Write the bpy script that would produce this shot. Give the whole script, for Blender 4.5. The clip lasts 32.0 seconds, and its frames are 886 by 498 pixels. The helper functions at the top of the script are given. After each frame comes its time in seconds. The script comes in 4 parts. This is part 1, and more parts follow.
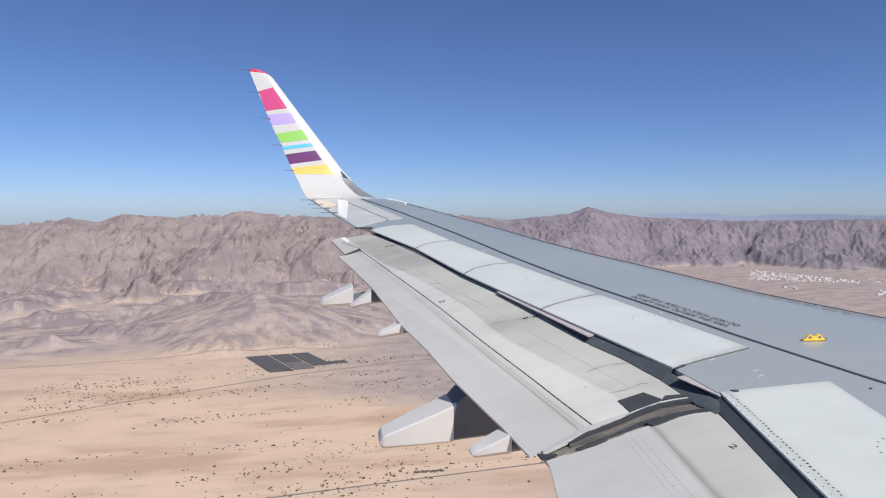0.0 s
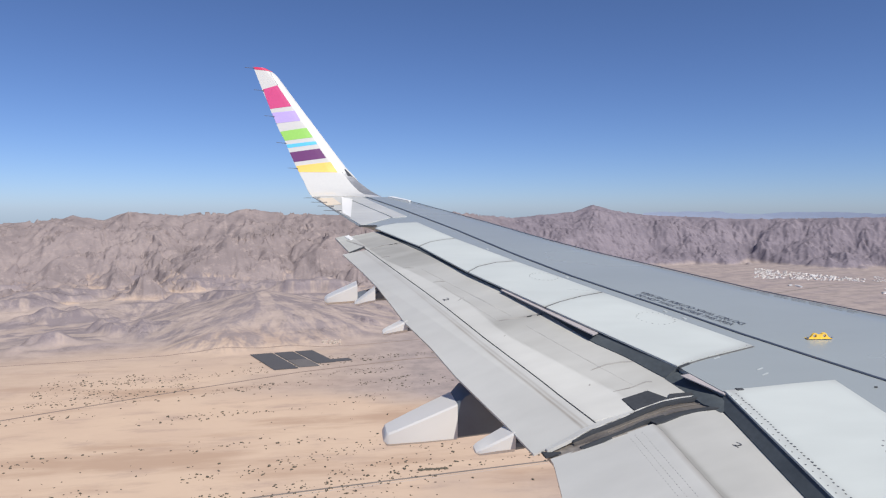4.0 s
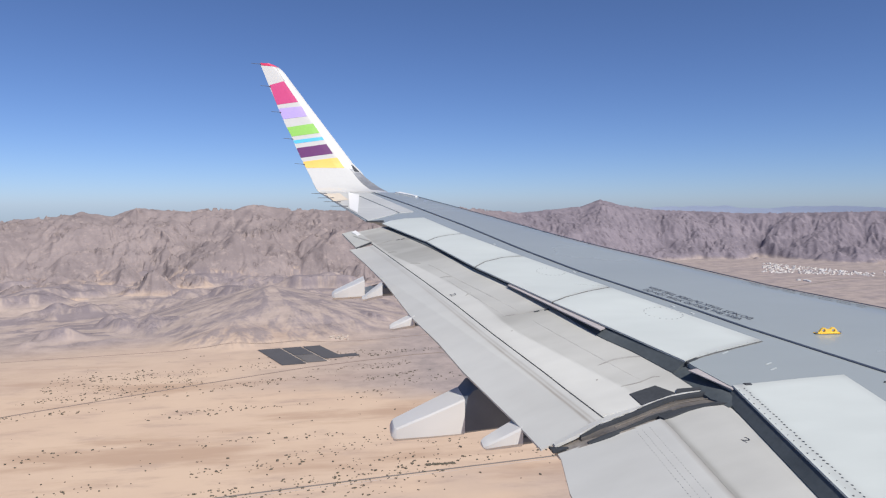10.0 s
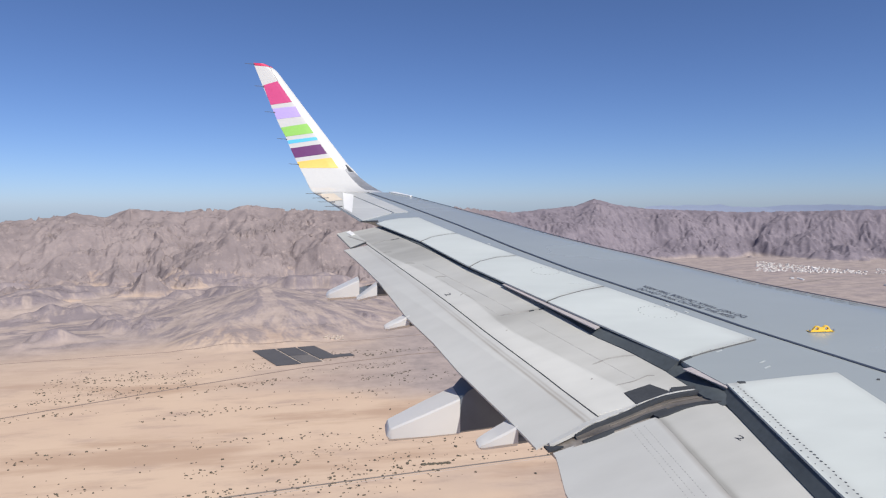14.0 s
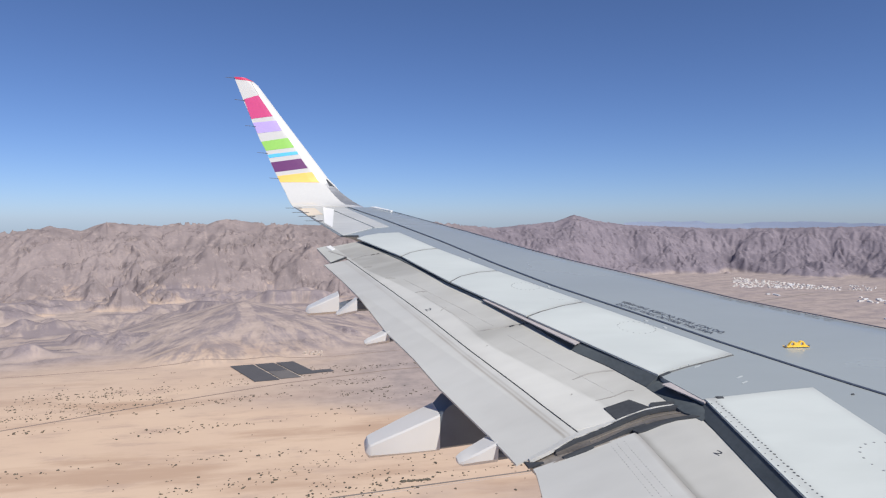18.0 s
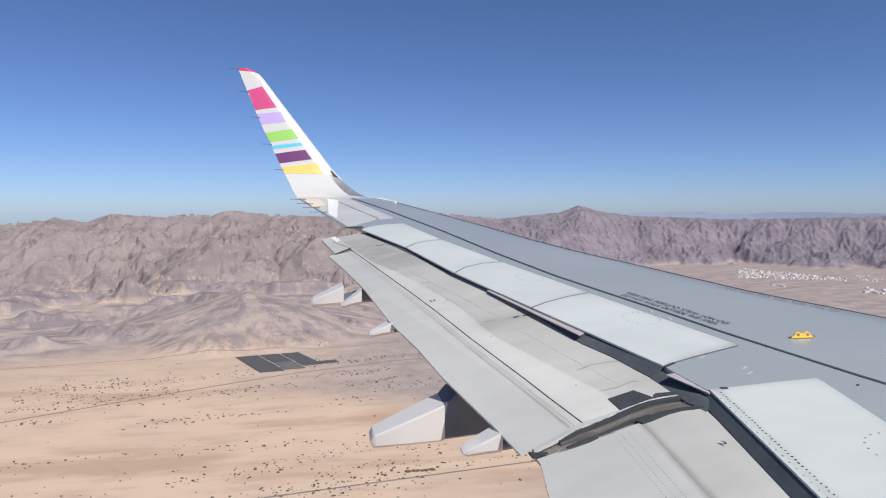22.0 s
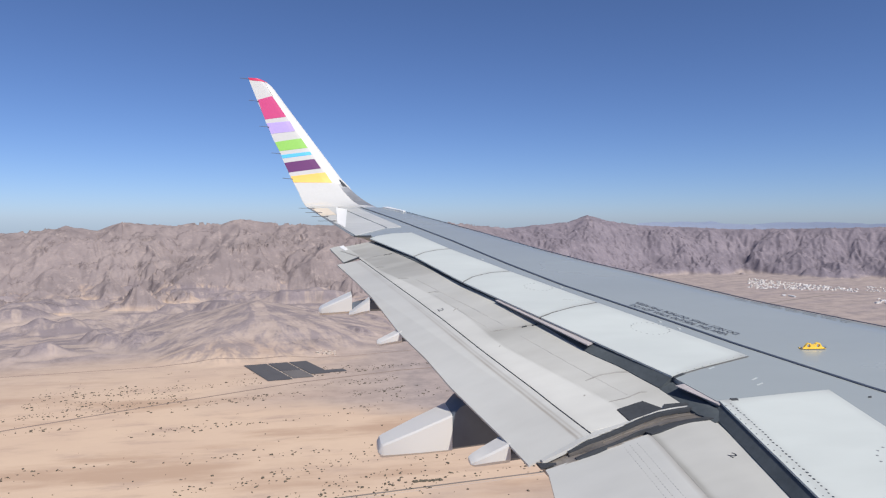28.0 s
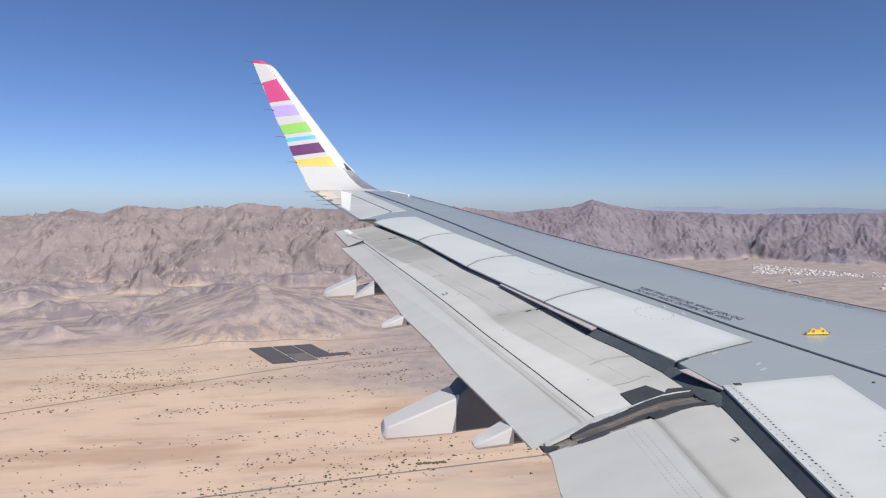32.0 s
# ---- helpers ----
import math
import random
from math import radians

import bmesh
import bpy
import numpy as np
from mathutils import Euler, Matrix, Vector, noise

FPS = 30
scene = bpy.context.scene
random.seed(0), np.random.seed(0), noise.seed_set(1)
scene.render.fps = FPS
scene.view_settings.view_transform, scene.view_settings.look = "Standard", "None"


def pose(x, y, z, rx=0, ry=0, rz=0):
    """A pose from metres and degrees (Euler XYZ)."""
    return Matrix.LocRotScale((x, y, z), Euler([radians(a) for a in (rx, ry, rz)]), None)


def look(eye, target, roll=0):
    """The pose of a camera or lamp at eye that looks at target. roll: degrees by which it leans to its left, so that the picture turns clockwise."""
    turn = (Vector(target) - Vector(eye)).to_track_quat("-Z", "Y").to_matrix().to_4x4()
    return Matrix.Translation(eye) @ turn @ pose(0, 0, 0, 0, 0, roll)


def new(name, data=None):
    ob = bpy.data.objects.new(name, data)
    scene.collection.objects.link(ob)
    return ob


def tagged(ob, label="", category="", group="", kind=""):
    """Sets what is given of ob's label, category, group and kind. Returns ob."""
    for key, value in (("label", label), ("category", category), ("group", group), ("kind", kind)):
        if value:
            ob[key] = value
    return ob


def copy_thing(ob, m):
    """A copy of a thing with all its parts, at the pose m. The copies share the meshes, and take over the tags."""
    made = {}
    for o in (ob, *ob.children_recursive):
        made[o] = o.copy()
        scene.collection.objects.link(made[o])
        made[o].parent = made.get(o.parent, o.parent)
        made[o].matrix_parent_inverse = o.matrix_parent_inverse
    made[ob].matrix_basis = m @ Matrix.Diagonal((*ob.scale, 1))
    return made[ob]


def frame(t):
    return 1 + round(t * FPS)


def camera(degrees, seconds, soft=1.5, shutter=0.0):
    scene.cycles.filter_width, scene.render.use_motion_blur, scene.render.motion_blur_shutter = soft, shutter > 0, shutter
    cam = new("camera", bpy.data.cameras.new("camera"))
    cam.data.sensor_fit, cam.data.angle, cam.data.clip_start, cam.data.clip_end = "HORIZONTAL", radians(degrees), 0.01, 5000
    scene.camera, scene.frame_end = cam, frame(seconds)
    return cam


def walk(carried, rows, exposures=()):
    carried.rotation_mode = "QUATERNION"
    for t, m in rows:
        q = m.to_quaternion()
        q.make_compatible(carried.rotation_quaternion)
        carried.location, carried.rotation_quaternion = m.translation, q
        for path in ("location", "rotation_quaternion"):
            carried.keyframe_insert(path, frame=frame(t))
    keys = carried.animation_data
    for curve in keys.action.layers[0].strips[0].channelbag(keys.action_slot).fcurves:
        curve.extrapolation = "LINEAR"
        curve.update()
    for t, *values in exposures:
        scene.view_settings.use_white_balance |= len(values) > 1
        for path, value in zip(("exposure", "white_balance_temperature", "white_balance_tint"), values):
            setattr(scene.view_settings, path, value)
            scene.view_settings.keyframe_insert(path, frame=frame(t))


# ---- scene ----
# An airliner's left wing with its flaps out, seen from a cabin window over a desert valley.
# x points forward along the flight, y out along the wing, z up; the ground is z = 0, the eye 300 m above it.
EYE = 300.0
cam = camera(66.0, 32.0, soft=1.2)
# seconds and the turn of the camera in degrees
PATH = [
    (0.0, 86.800, -0.000, -10.000),
    (0.5, 86.539, 0.119, -9.862),
    (1.0, 86.124, 0.135, -9.904),
    (1.5, 86.220, 0.190, -9.918),
    (2.0, 86.088, 0.053, -9.855),
    (2.5, 86.517, 0.032, -9.789),
    (3.0, 86.586, -0.055, -9.700),
    (3.5, 86.610, -0.009, -9.644),
    (5.5, 86.955, 0.043, -9.791),
    (6.0, 87.314, 0.167, -9.792),
    (6.5, 86.993, 0.200, -9.654),
    (7.0, 86.461, 0.238, -9.487),
    (7.5, 86.728, 0.400, -9.427),
    (8.0, 87.423, 0.443, -9.379),
    (8.5, 87.576, 0.256, -9.280),
    (9.0, 87.338, 0.143, -9.057),
    (9.5, 86.797, 0.156, -9.016),
    (10.0, 86.232, 0.172, -9.084),
    (10.5, 85.573, -0.046, -9.205),
    (11.0, 86.417, 0.072, -9.417),
    (11.5, 87.316, -0.021, -9.537),
    (12.0, 87.200, 0.033, -9.543),
    (12.5, 86.805, 0.118, -9.408),
    (13.0, 86.764, 0.090, -9.303),
    (13.5, 86.530, 0.396, -9.447),
    (15.5, 85.569, -0.123, -10.034),
    (16.0, 85.839, -0.005, -10.329),
    (16.5, 86.563, -0.041, -10.684),
    (17.0, 87.164, -0.142, -10.995),
    (17.5, 87.453, -0.051, -11.161),
    (18.0, 87.476, 0.044, -11.169),
    (18.5, 87.472, -0.029, -11.085),
    (19.0, 87.528, 0.038, -11.063),
    (19.5, 87.085, -0.004, -11.049),
    (20.0, 86.788, -0.009, -10.982),
    (20.5, 86.659, -0.003, -10.932),
    (21.0, 86.896, 0.159, -10.921),
    (21.5, 86.973, 0.044, -10.889),
    (22.0, 86.723, 0.137, -10.805),
    (22.5, 86.433, 0.096, -10.868),
    (23.0, 86.830, 0.050, -11.035),
    (23.5, 87.321, 0.135, -11.123),
    (24.0, 86.786, -0.095, -10.957),
    (24.5, 86.600, 0.085, -10.801),
    (25.0, 86.696, 0.167, -10.551),
    (25.5, 86.670, 0.222, -10.388),
    (27.5, 87.394, -0.078, -10.161),
    (28.0, 87.497, -0.005, -10.105),
    (28.5, 87.127, -0.066, -10.173),
    (29.0, 87.204, 0.029, -10.262),
    (29.5, 86.918, 0.162, -10.405),
    (30.0, 87.266, 0.004, -10.390),
    (30.5, 87.389, -0.216, -10.155),
    (31.0, 86.449, -0.132, -9.946),
    (31.5, 86.378, -0.200, -9.836),
    (32.0, 86.162, -0.184, -9.724),
]
walk(cam, [(t, pose(0, 0, EYE, rx, ry, rz)) for t, rx, ry, rz in PATH], exposures=[(0.0, 0.25), (32.0, 0.25)])

# ---- light ----
SUN = Vector((0.33, -0.57, 0.76)).normalized()
world = bpy.data.worlds.new("sky")
scene.world = world
world.use_nodes = True
wn = world.node_tree
sky = wn.nodes.new("ShaderNodeTexSky")
sky.sky_type, sky.sun_disc = "NISHITA", False
sky.sun_elevation = math.asin(SUN.z)
sky.sun_rotation = math.atan2(SUN.x, SUN.y)
sky.altitude, sky.air_density, sky.dust_density, sky.ozone_density = 2000, 0.8, 1.5, 8.0
tint = wn.nodes.new("ShaderNodeVectorMath")       # dry desert air
tint.operation = "MULTIPLY"
tint.inputs[1].default_value = (0.975, 0.928, 1.005)
wn.links.new(sky.outputs[0], tint.inputs[0])
wn.links.new(tint.outputs[0], wn.nodes["Background"].inputs[0])
wn.nodes["Background"].inputs[1].default_value = 0.089
lamp = bpy.data.lights.new("sun", "SUN")
lamp.energy, lamp.angle, lamp.color = 4.15, radians(0.53), (1.0, 0.95, 0.87)
sun = new("sun", lamp)
sun.matrix_world = look((0, 0, 600), Vector((0, 0, 600)) - SUN)

# ---- materials ----


def material(name, base, rough=0.5, metal=0.0, vary=0.12, big=1.5, fine=40.0, bump=0.0, spread=0.1, coat=0.0, stretch=(1, 1, 1), dirt=None, grain=1.0):
    """Paint or stuff of one base colour with blotches, grain and fine relief, in metres; dirt is the colour for soiling
    and painted shade, laid by the mesh's own share of it.
    """
    m = bpy.data.materials.new(name)
    m.use_nodes = True
    nt = m.node_tree
    bsdf = nt.nodes["Principled BSDF"]
    geo = nt.nodes.new("ShaderNodeTexCoord")
    info = nt.nodes.new("ShaderNodeObjectInfo")
    n1, n2 = nt.nodes.new("ShaderNodeTexNoise"), nt.nodes.new("ShaderNodeTexNoise")
    n1.inputs["Scale"].default_value, n2.inputs["Scale"].default_value = big, fine
    n1.inputs["Detail"].default_value = n2.inputs["Detail"].default_value = 6
    flow = nt.nodes.new("ShaderNodeMapping")
    flow.inputs["Scale"].default_value = stretch
    nt.links.new(geo.outputs["Object"], flow.inputs["Vector"])
    nt.links.new(flow.outputs[0], n1.inputs["Vector"])
    nt.links.new(flow.outputs[0], n2.inputs["Vector"])
    add = nt.nodes.new("ShaderNodeMath")
    add.operation = "MULTIPLY_ADD"
    add.inputs[1].default_value = grain
    nt.links.new(n2.outputs[0], add.inputs[0])
    nt.links.new(n1.outputs[0], add.inputs[2])
    ran = nt.nodes.new("ShaderNodeMath")
    ran.operation = "MULTIPLY_ADD"
    ran.inputs[1].default_value = spread
    nt.links.new(info.outputs["Random"], ran.inputs[0])
    nt.links.new(add.outputs[0], ran.inputs[2])
    ramp = nt.nodes.new("ShaderNodeMapRange")
    ramp.inputs["From Min"].default_value, ramp.inputs["From Max"].default_value = 0.5 * grain + 0.2, 0.5 * grain + 0.85
    ramp.inputs["To Min"].default_value, ramp.inputs["To Max"].default_value = 1 - vary, 1 + vary * 0.6
    nt.links.new(ran.outputs[0], ramp.inputs["Value"])
    mul = nt.nodes.new("ShaderNodeVectorMath")
    mul.operation = "SCALE"
    mul.inputs[0].default_value = base
    nt.links.new(ramp.outputs[0], mul.inputs["Scale"])
    if dirt:
        at = nt.nodes.new("ShaderNodeAttribute")
        at.attribute_name = "grime_shade"
        n3 = nt.nodes.new("ShaderNodeTexNoise")
        n3.inputs["Scale"].default_value, n3.inputs["Detail"].default_value = 3.2, 9
        nt.links.new(flow.outputs[0], n3.inputs["Vector"])
        wash = nt.nodes.new("ShaderNodeMapRange")
        wash.inputs["From Min"].default_value, wash.inputs["From Max"].default_value = 0.3, 0.7
        wash.inputs["To Min"].default_value, wash.inputs["To Max"].default_value = 0.62, 1.38
        nt.links.new(n3.outputs[0], wash.inputs["Value"])
        much = nt.nodes.new("ShaderNodeMath")
        much.operation, much.use_clamp = "MULTIPLY", True
        nt.links.new(at.outputs["Fac"], much.inputs[0])
        nt.links.new(wash.outputs[0], much.inputs[1])
        mix = nt.nodes.new("ShaderNodeMix")
        mix.data_type = "RGBA"
        mix.inputs[7].default_value = (*dirt, 1)
        nt.links.new(much.outputs[0], mix.inputs["Factor"])
        nt.links.new(mul.outputs[0], mix.inputs[6])
        nt.links.new(mix.outputs[2], bsdf.inputs["Base Color"])
    else:
        nt.links.new(mul.outputs[0], bsdf.inputs["Base Color"])
    rr = nt.nodes.new("ShaderNodeMapRange")
    rr.inputs["To Min"].default_value, rr.inputs["To Max"].default_value = rough * 0.75, min(1, rough * 1.25)
    nt.links.new(n1.outputs[0], rr.inputs["Value"])
    nt.links.new(rr.outputs[0], bsdf.inputs["Roughness"])
    bsdf.inputs["Metallic"].default_value = metal
    bsdf.inputs["Coat Weight"].default_value = coat
    bsdf.inputs["Coat Roughness"].default_value = 0.12
    if bump:
        b = nt.nodes.new("ShaderNodeBump")
        b.inputs["Strength"].default_value, b.inputs["Distance"].default_value = bump, 0.01
        nt.links.new(n2.outputs[0], b.inputs["Height"])
        nt.links.new(b.outputs[0], bsdf.inputs["Normal"])
    return m


FLOW = (0.35, 1.0, 1.0)
SKIN = material("grey_wing_paint", (0.31, 0.342, 0.347), 0.26, 0.0, 0.08, 0.8, 6, coat=0.12, grain=0.3, stretch=FLOW)
PANEL = material("pale_panel_paint", (0.535, 0.57, 0.55), 0.40, 0, 0.10, 1.3, 6, grain=0.7, stretch=FLOW, dirt=(0.37, 0.38, 0.37))
FLAP = material("flap_grey_paint", (0.58, 0.58, 0.55), 0.40, 0, 0.13, 0.9, 7, grain=0.7, stretch=FLOW, dirt=(0.33, 0.325, 0.30))
FLAPB = material("flap_shiny_paint", (0.54, 0.545, 0.525), 0.38, 0, 0.12, 0.8, 7, grain=0.7, stretch=FLOW, dirt=(0.33, 0.31, 0.28))
AILERON = material("aileron_grey_paint", (0.475, 0.485, 0.48), 0.4, 0, 0.16, 1.6, 7, grain=0.7, stretch=FLOW)
WORNGREY = material("worn_grey_paint", (0.45, 0.455, 0.43), 0.45, 0, 0.15, 2.0, 20, grain=0.3, stretch=FLOW)
FAIR = material("fairing_paint", (0.62, 0.61, 0.59), 0.35, 0, 0.07, 2.0, 9, grain=0.3, stretch=FLOW)
FOOTSHADE = material("foot_shade_grey", (0.33, 0.34, 0.36), 0.3, 0.4, 0.2, 2, 12)
SMUDGE = material("grimy_seam", (0.34, 0.33, 0.31), 0.6, 0, 0.35, 3, 14)
GRIMY = material("grimy_joint", (0.12, 0.12, 0.12), 0.7, 0, 0.4, 5, 20)
SOFTLINE = material("faint_seam", (0.45, 0.44, 0.42), 0.6, 0, 0.25, 3, 14)
DARK = material("dark_cavity", (0.33, 0.30, 0.255), 0.6, 0, 0.2, 3, 30)
# fairing paint darkened to hold the shade cast by the flap
FAIRSHADE = material("shaded_fairing_paint", (0.115, 0.135, 0.165), 0.5, 0, 0.15, 2, 9)
CURTAIN = material("dark_curtain_rubber", (0.072, 0.086, 0.096), 0.75, 0, 0.25, 3, 30)
SEAL = material("black_rubber_seal", (0.042, 0.047, 0.055), 0.8, 0, 0.3, 6, 50, 0.05)
LINE = material("dark_blue_line_paint", (0.045, 0.055, 0.08), 0.45)
BROWN = material("greasy_brown_channel", (0.20, 0.183, 0.168), 0.4, 0.3, 0.35, 8, 60, 0.1)
WORN = material("worn_brown_metal", (0.245, 0.22, 0.195), 0.4, 0.2, 0.3, 6, 40)
TANWEAR = material("worn_tan_metal", (0.29, 0.26, 0.23), 0.45, 0.2, 0.3, 6, 40)
PINKLIP = material("pinkish_primer_lip", (0.44, 0.405, 0.405), 0.5, 0, 0.15, 3, 40)
BRIGHT = material("fresh_white_paint", (0.80, 0.80, 0.79), 0.3, 0, 0.04, 1.5, 25)
WHITE = material("white_winglet_paint", (0.575, 0.575, 0.565), 0.22, 0, 0.04, 1.5, 25, coat=0.4)
SCUFF = material("scuffed_paint", (0.42, 0.45, 0.455), 0.5, 0, 0.2, 6, 40)
BEIGE = material("beige_panel", (0.66, 0.58, 0.48), 0.5, 0, 0.1, 3, 30)
STEEL = material("bare_steel", (0.5, 0.5, 0.5), 0.3, 0.9, 0.2, 8, 60)
ROD = material("dark_wick", (0.10, 0.10, 0.11), 0.6)
YELLOW = material("yellow_fitting_paint", (0.94, 0.61, 0.09), 0.35, 0, 0.12, 12, 80)
FAINT = material("faded_stencil_ink", (0.19, 0.21, 0.24), 0.5)
INK = material("dark_stencil_ink", (0.05, 0.055, 0.07), 0.6, 0, 0.3, 20, 90)
BANDS = [material(n, c, 0.25, 0, 0.05, 2, 30, coat=0.4) for n, c in (
    ("pink_band_paint", (0.58, 0.075, 0.215)), ("lilac_band_paint", (0.47, 0.37, 0.74)), ("green_band_paint", (0.30, 0.60, 0.13)),
    ("blue_band_paint", (0.12, 0.52, 0.85)), ("purple_band_paint", (0.155, 0.05, 0.16)), ("yellow_band_paint", (0.90, 0.57, 0.15)))]
RED = material("red_tip_paint", (0.62, 0.04, 0.12), 0.3)

# ---- mesh helpers ----


def part(name, bm, mat, parent=None, label="", smooth=False):
    """Links a bmesh as one mesh object under a thing or a part."""
    bmesh.ops.recalc_face_normals(bm, faces=bm.faces)
    me = bpy.data.meshes.new(name)
    bm.to_mesh(me)
    bm.free()
    me.materials.append(mat)
    if smooth:
        me.shade_smooth()
        me.set_sharp_from_angle(angle=radians(35))
    ob = new(name, me)
    ob.parent = parent
    return tagged(ob, label)


def loft(sections, closed=True):
    """A skin over sections of the same number of points, with caps."""
    bm = bmesh.new()
    rings = [[bm.verts.new(p) for p in s] for s in sections]
    n = len(rings[0])
    for a, b in zip(rings, rings[1:]):
        for i in range(n if closed else n - 1):
            j = (i + 1) % n
            bm.faces.new((a[i], a[j], b[j], b[i]))
    if closed:
        bm.faces.new(rings[0])
        bm.faces.new(rings[-1])
    return bm


def lerp(table, v):
    """Straight lines between the (v, value) pairs of a table in rising order."""
    return float(np.interp(v, [r[0] for r in table], [r[1] for r in table]))


def hump(v, at, wide):
    return math.exp(-((v - at) / wide) ** 2)


def fade(v, a, b):
    t = min(1, max(0, (v - a) / (b - a)))
    return t * t * (3 - 2 * t)


# ---- the wing ----
# The upper surface runs straight out and up to the tip, then bends up into the winglet; u is the length along it.
Z0, RISE, Y0, YT, BEND, CANT = -1.6, 0.16, 0.3, 11.2, 0.75, radians(74)
TH = math.atan(RISE)
U0 = (YT - Y0) / math.cos(TH)


def span(u):
    """Place (y, z) and slope of the upper surface at u."""
    if u <= U0:
        y = Y0 + u * math.cos(TH)
        return y, Z0 + RISE * y, TH
    a = min(TH + (u - U0) / BEND, CANT)
    y = YT + BEND * (math.sin(a) - math.sin(TH))
    z = Z0 + RISE * YT + BEND * (math.cos(TH) - math.cos(a))
    rest = max(0, u - U0 - BEND * (CANT - TH))
    return y + rest * math.cos(a), z + rest * math.sin(a), a


def on(x, u, off=0.0):
    y, z, a = span(u)
    return Vector((x, y - math.sin(a) * off, z + math.cos(a) * off))


def top(x, y):
    return Z0 + RISE * y


LEAD = [(0.2, 7.7), (2.0, 6.45), (3.5, 5.35), (4.69, 4.40), (5.43, 3.83), (6.44, 3.27), (7.05, 2.91), (7.86, 2.53), (8.98, 2.09), (10.75, 1.32), (11.2, 1.08)]
REAR = [(0.2, 1.98), (3.40, 2.33), (3.52, 2.215), (3.84, 2.15), (3.98, 2.15), (3.985, 2.31), (8.45, 0.90), (8.50, 0.66), (8.62, 0.62), (8.66, 0.40), (11.2, -0.22)]
SLOT, SLOPE = 3.36, -0.3162          # trailing edge of the outer spoilers: x = SLOT + SLOPE * y
WING = 1.24                          # the wing is drawn at 1 : 1.24
wing = tagged(new("aircraft_wing"), "grey airliner wing with white striped winglet and flaps lowered", "aircraft wing")
wing.location, wing.scale = (0, 0, EYE), (WING, WING, WING)


def wing_section(y):
    xl, xr = lerp(LEAD, y), lerp(REAR, y)
    c = xl - xr
    deep = 0.10 * c + 0.02
    pts = [(xr, -0.0), (xr + c * 0.3, 0), (xr + c * 0.6, 0), (xr + c * 0.85, 0), (xl - 0.04, -0.001), (xl, -0.012)]
    pts += [(xl + 0.10 + 0.10 * math.sin(a), -0.03 - 0.12 * (1 - math.cos(a)) - 0.03 * a) for a in (0.3, 0.9, 1.5)]
    pts += [(xl + 0.10, -deep * 0.75 - 0.08), (xr + c * 0.6, -deep - 0.08), (xr + c * 0.22, -deep * 0.7), (xr + 0.10, -0.06 if y < 8.6 else -0.025), (xr, -0.035 if y < 8.6 else -0.010)]
    return [(x, y, top(x, y) + z) for x, z in pts]


ys = [0.2, 1.2, 2.2, 3.0, 3.40, 3.52, 3.84, 3.98, 3.985, 4.2, 4.69, 5.43, 6.0, 6.44, 7.05, 7.86, 8.45, 8.50, 8.62, 8.66, 8.98, 9.6, 10.2, 10.75, 11.2]
skin = part("wing_skin", loft([wing_section(y) for y in ys]), SKIN, wing, "grey-blue painted upper wing skin", smooth=True)


def slab(name, corners, fn, proud, thick, mat, label="", cuts=6, bevel=0.004, parent=None):
    """A panel over four planform corners (x, y), front pair then rear pair, that follows the surface fn."""
    (a, b, c, d) = [Vector(p) for p in corners]        # a-b front edge, d-c rear edge
    bm = bmesh.new()
    up, lo = [], []
    for i in range(cuts + 1):
        s = i / cuts
        rowu, rowl = [], []
        for j in range(3):
            p = a.lerp(b, s).lerp(d.lerp(c, s), j / 2)
            z = fn(p.x, p.y) + proud
            rowu.append(bm.verts.new((p.x, p.y, z)))
            rowl.append(bm.verts.new((p.x, p.y, z - thick)))
        up.append(rowu)
        lo.append(rowl)
    for i in range(cuts):
        for j in range(2):
            bm.faces.new((up[i][j], up[i + 1][j], up[i + 1][j + 1], up[i][j + 1]))
            bm.faces.new((lo[i][j], lo[i][j + 1], lo[i + 1][j + 1], lo[i + 1][j]))
        for j in (0, 2):
            bm.faces.new((up[i][j], lo[i][j], lo[i + 1][j], up[i + 1][j]))
    for i in (0, cuts):
        for j in range(2):
            bm.faces.new((up[i][j], up[i][j + 1], lo[i][j + 1], lo[i][j]))
    if bevel:
        rim = [e for e in bm.edges if len(e.link_faces) == 2 and e.calc_face_angle(0) > 1.2]
        bmesh.ops.bevel(bm, geom=rim, offset=bevel, segments=1, affect="EDGES")
    return part(name, bm, mat, wing if parent is None else parent, label)




def bowed(line, v):
    """Point at the share v along an open line of (x, y) points."""
    n = len(line) - 1
    return lerp([(k / n, p[0]) for k, p in enumerate(line)], v), lerp([(k / n, p[1]) for k, p in enumerate(line)], v)


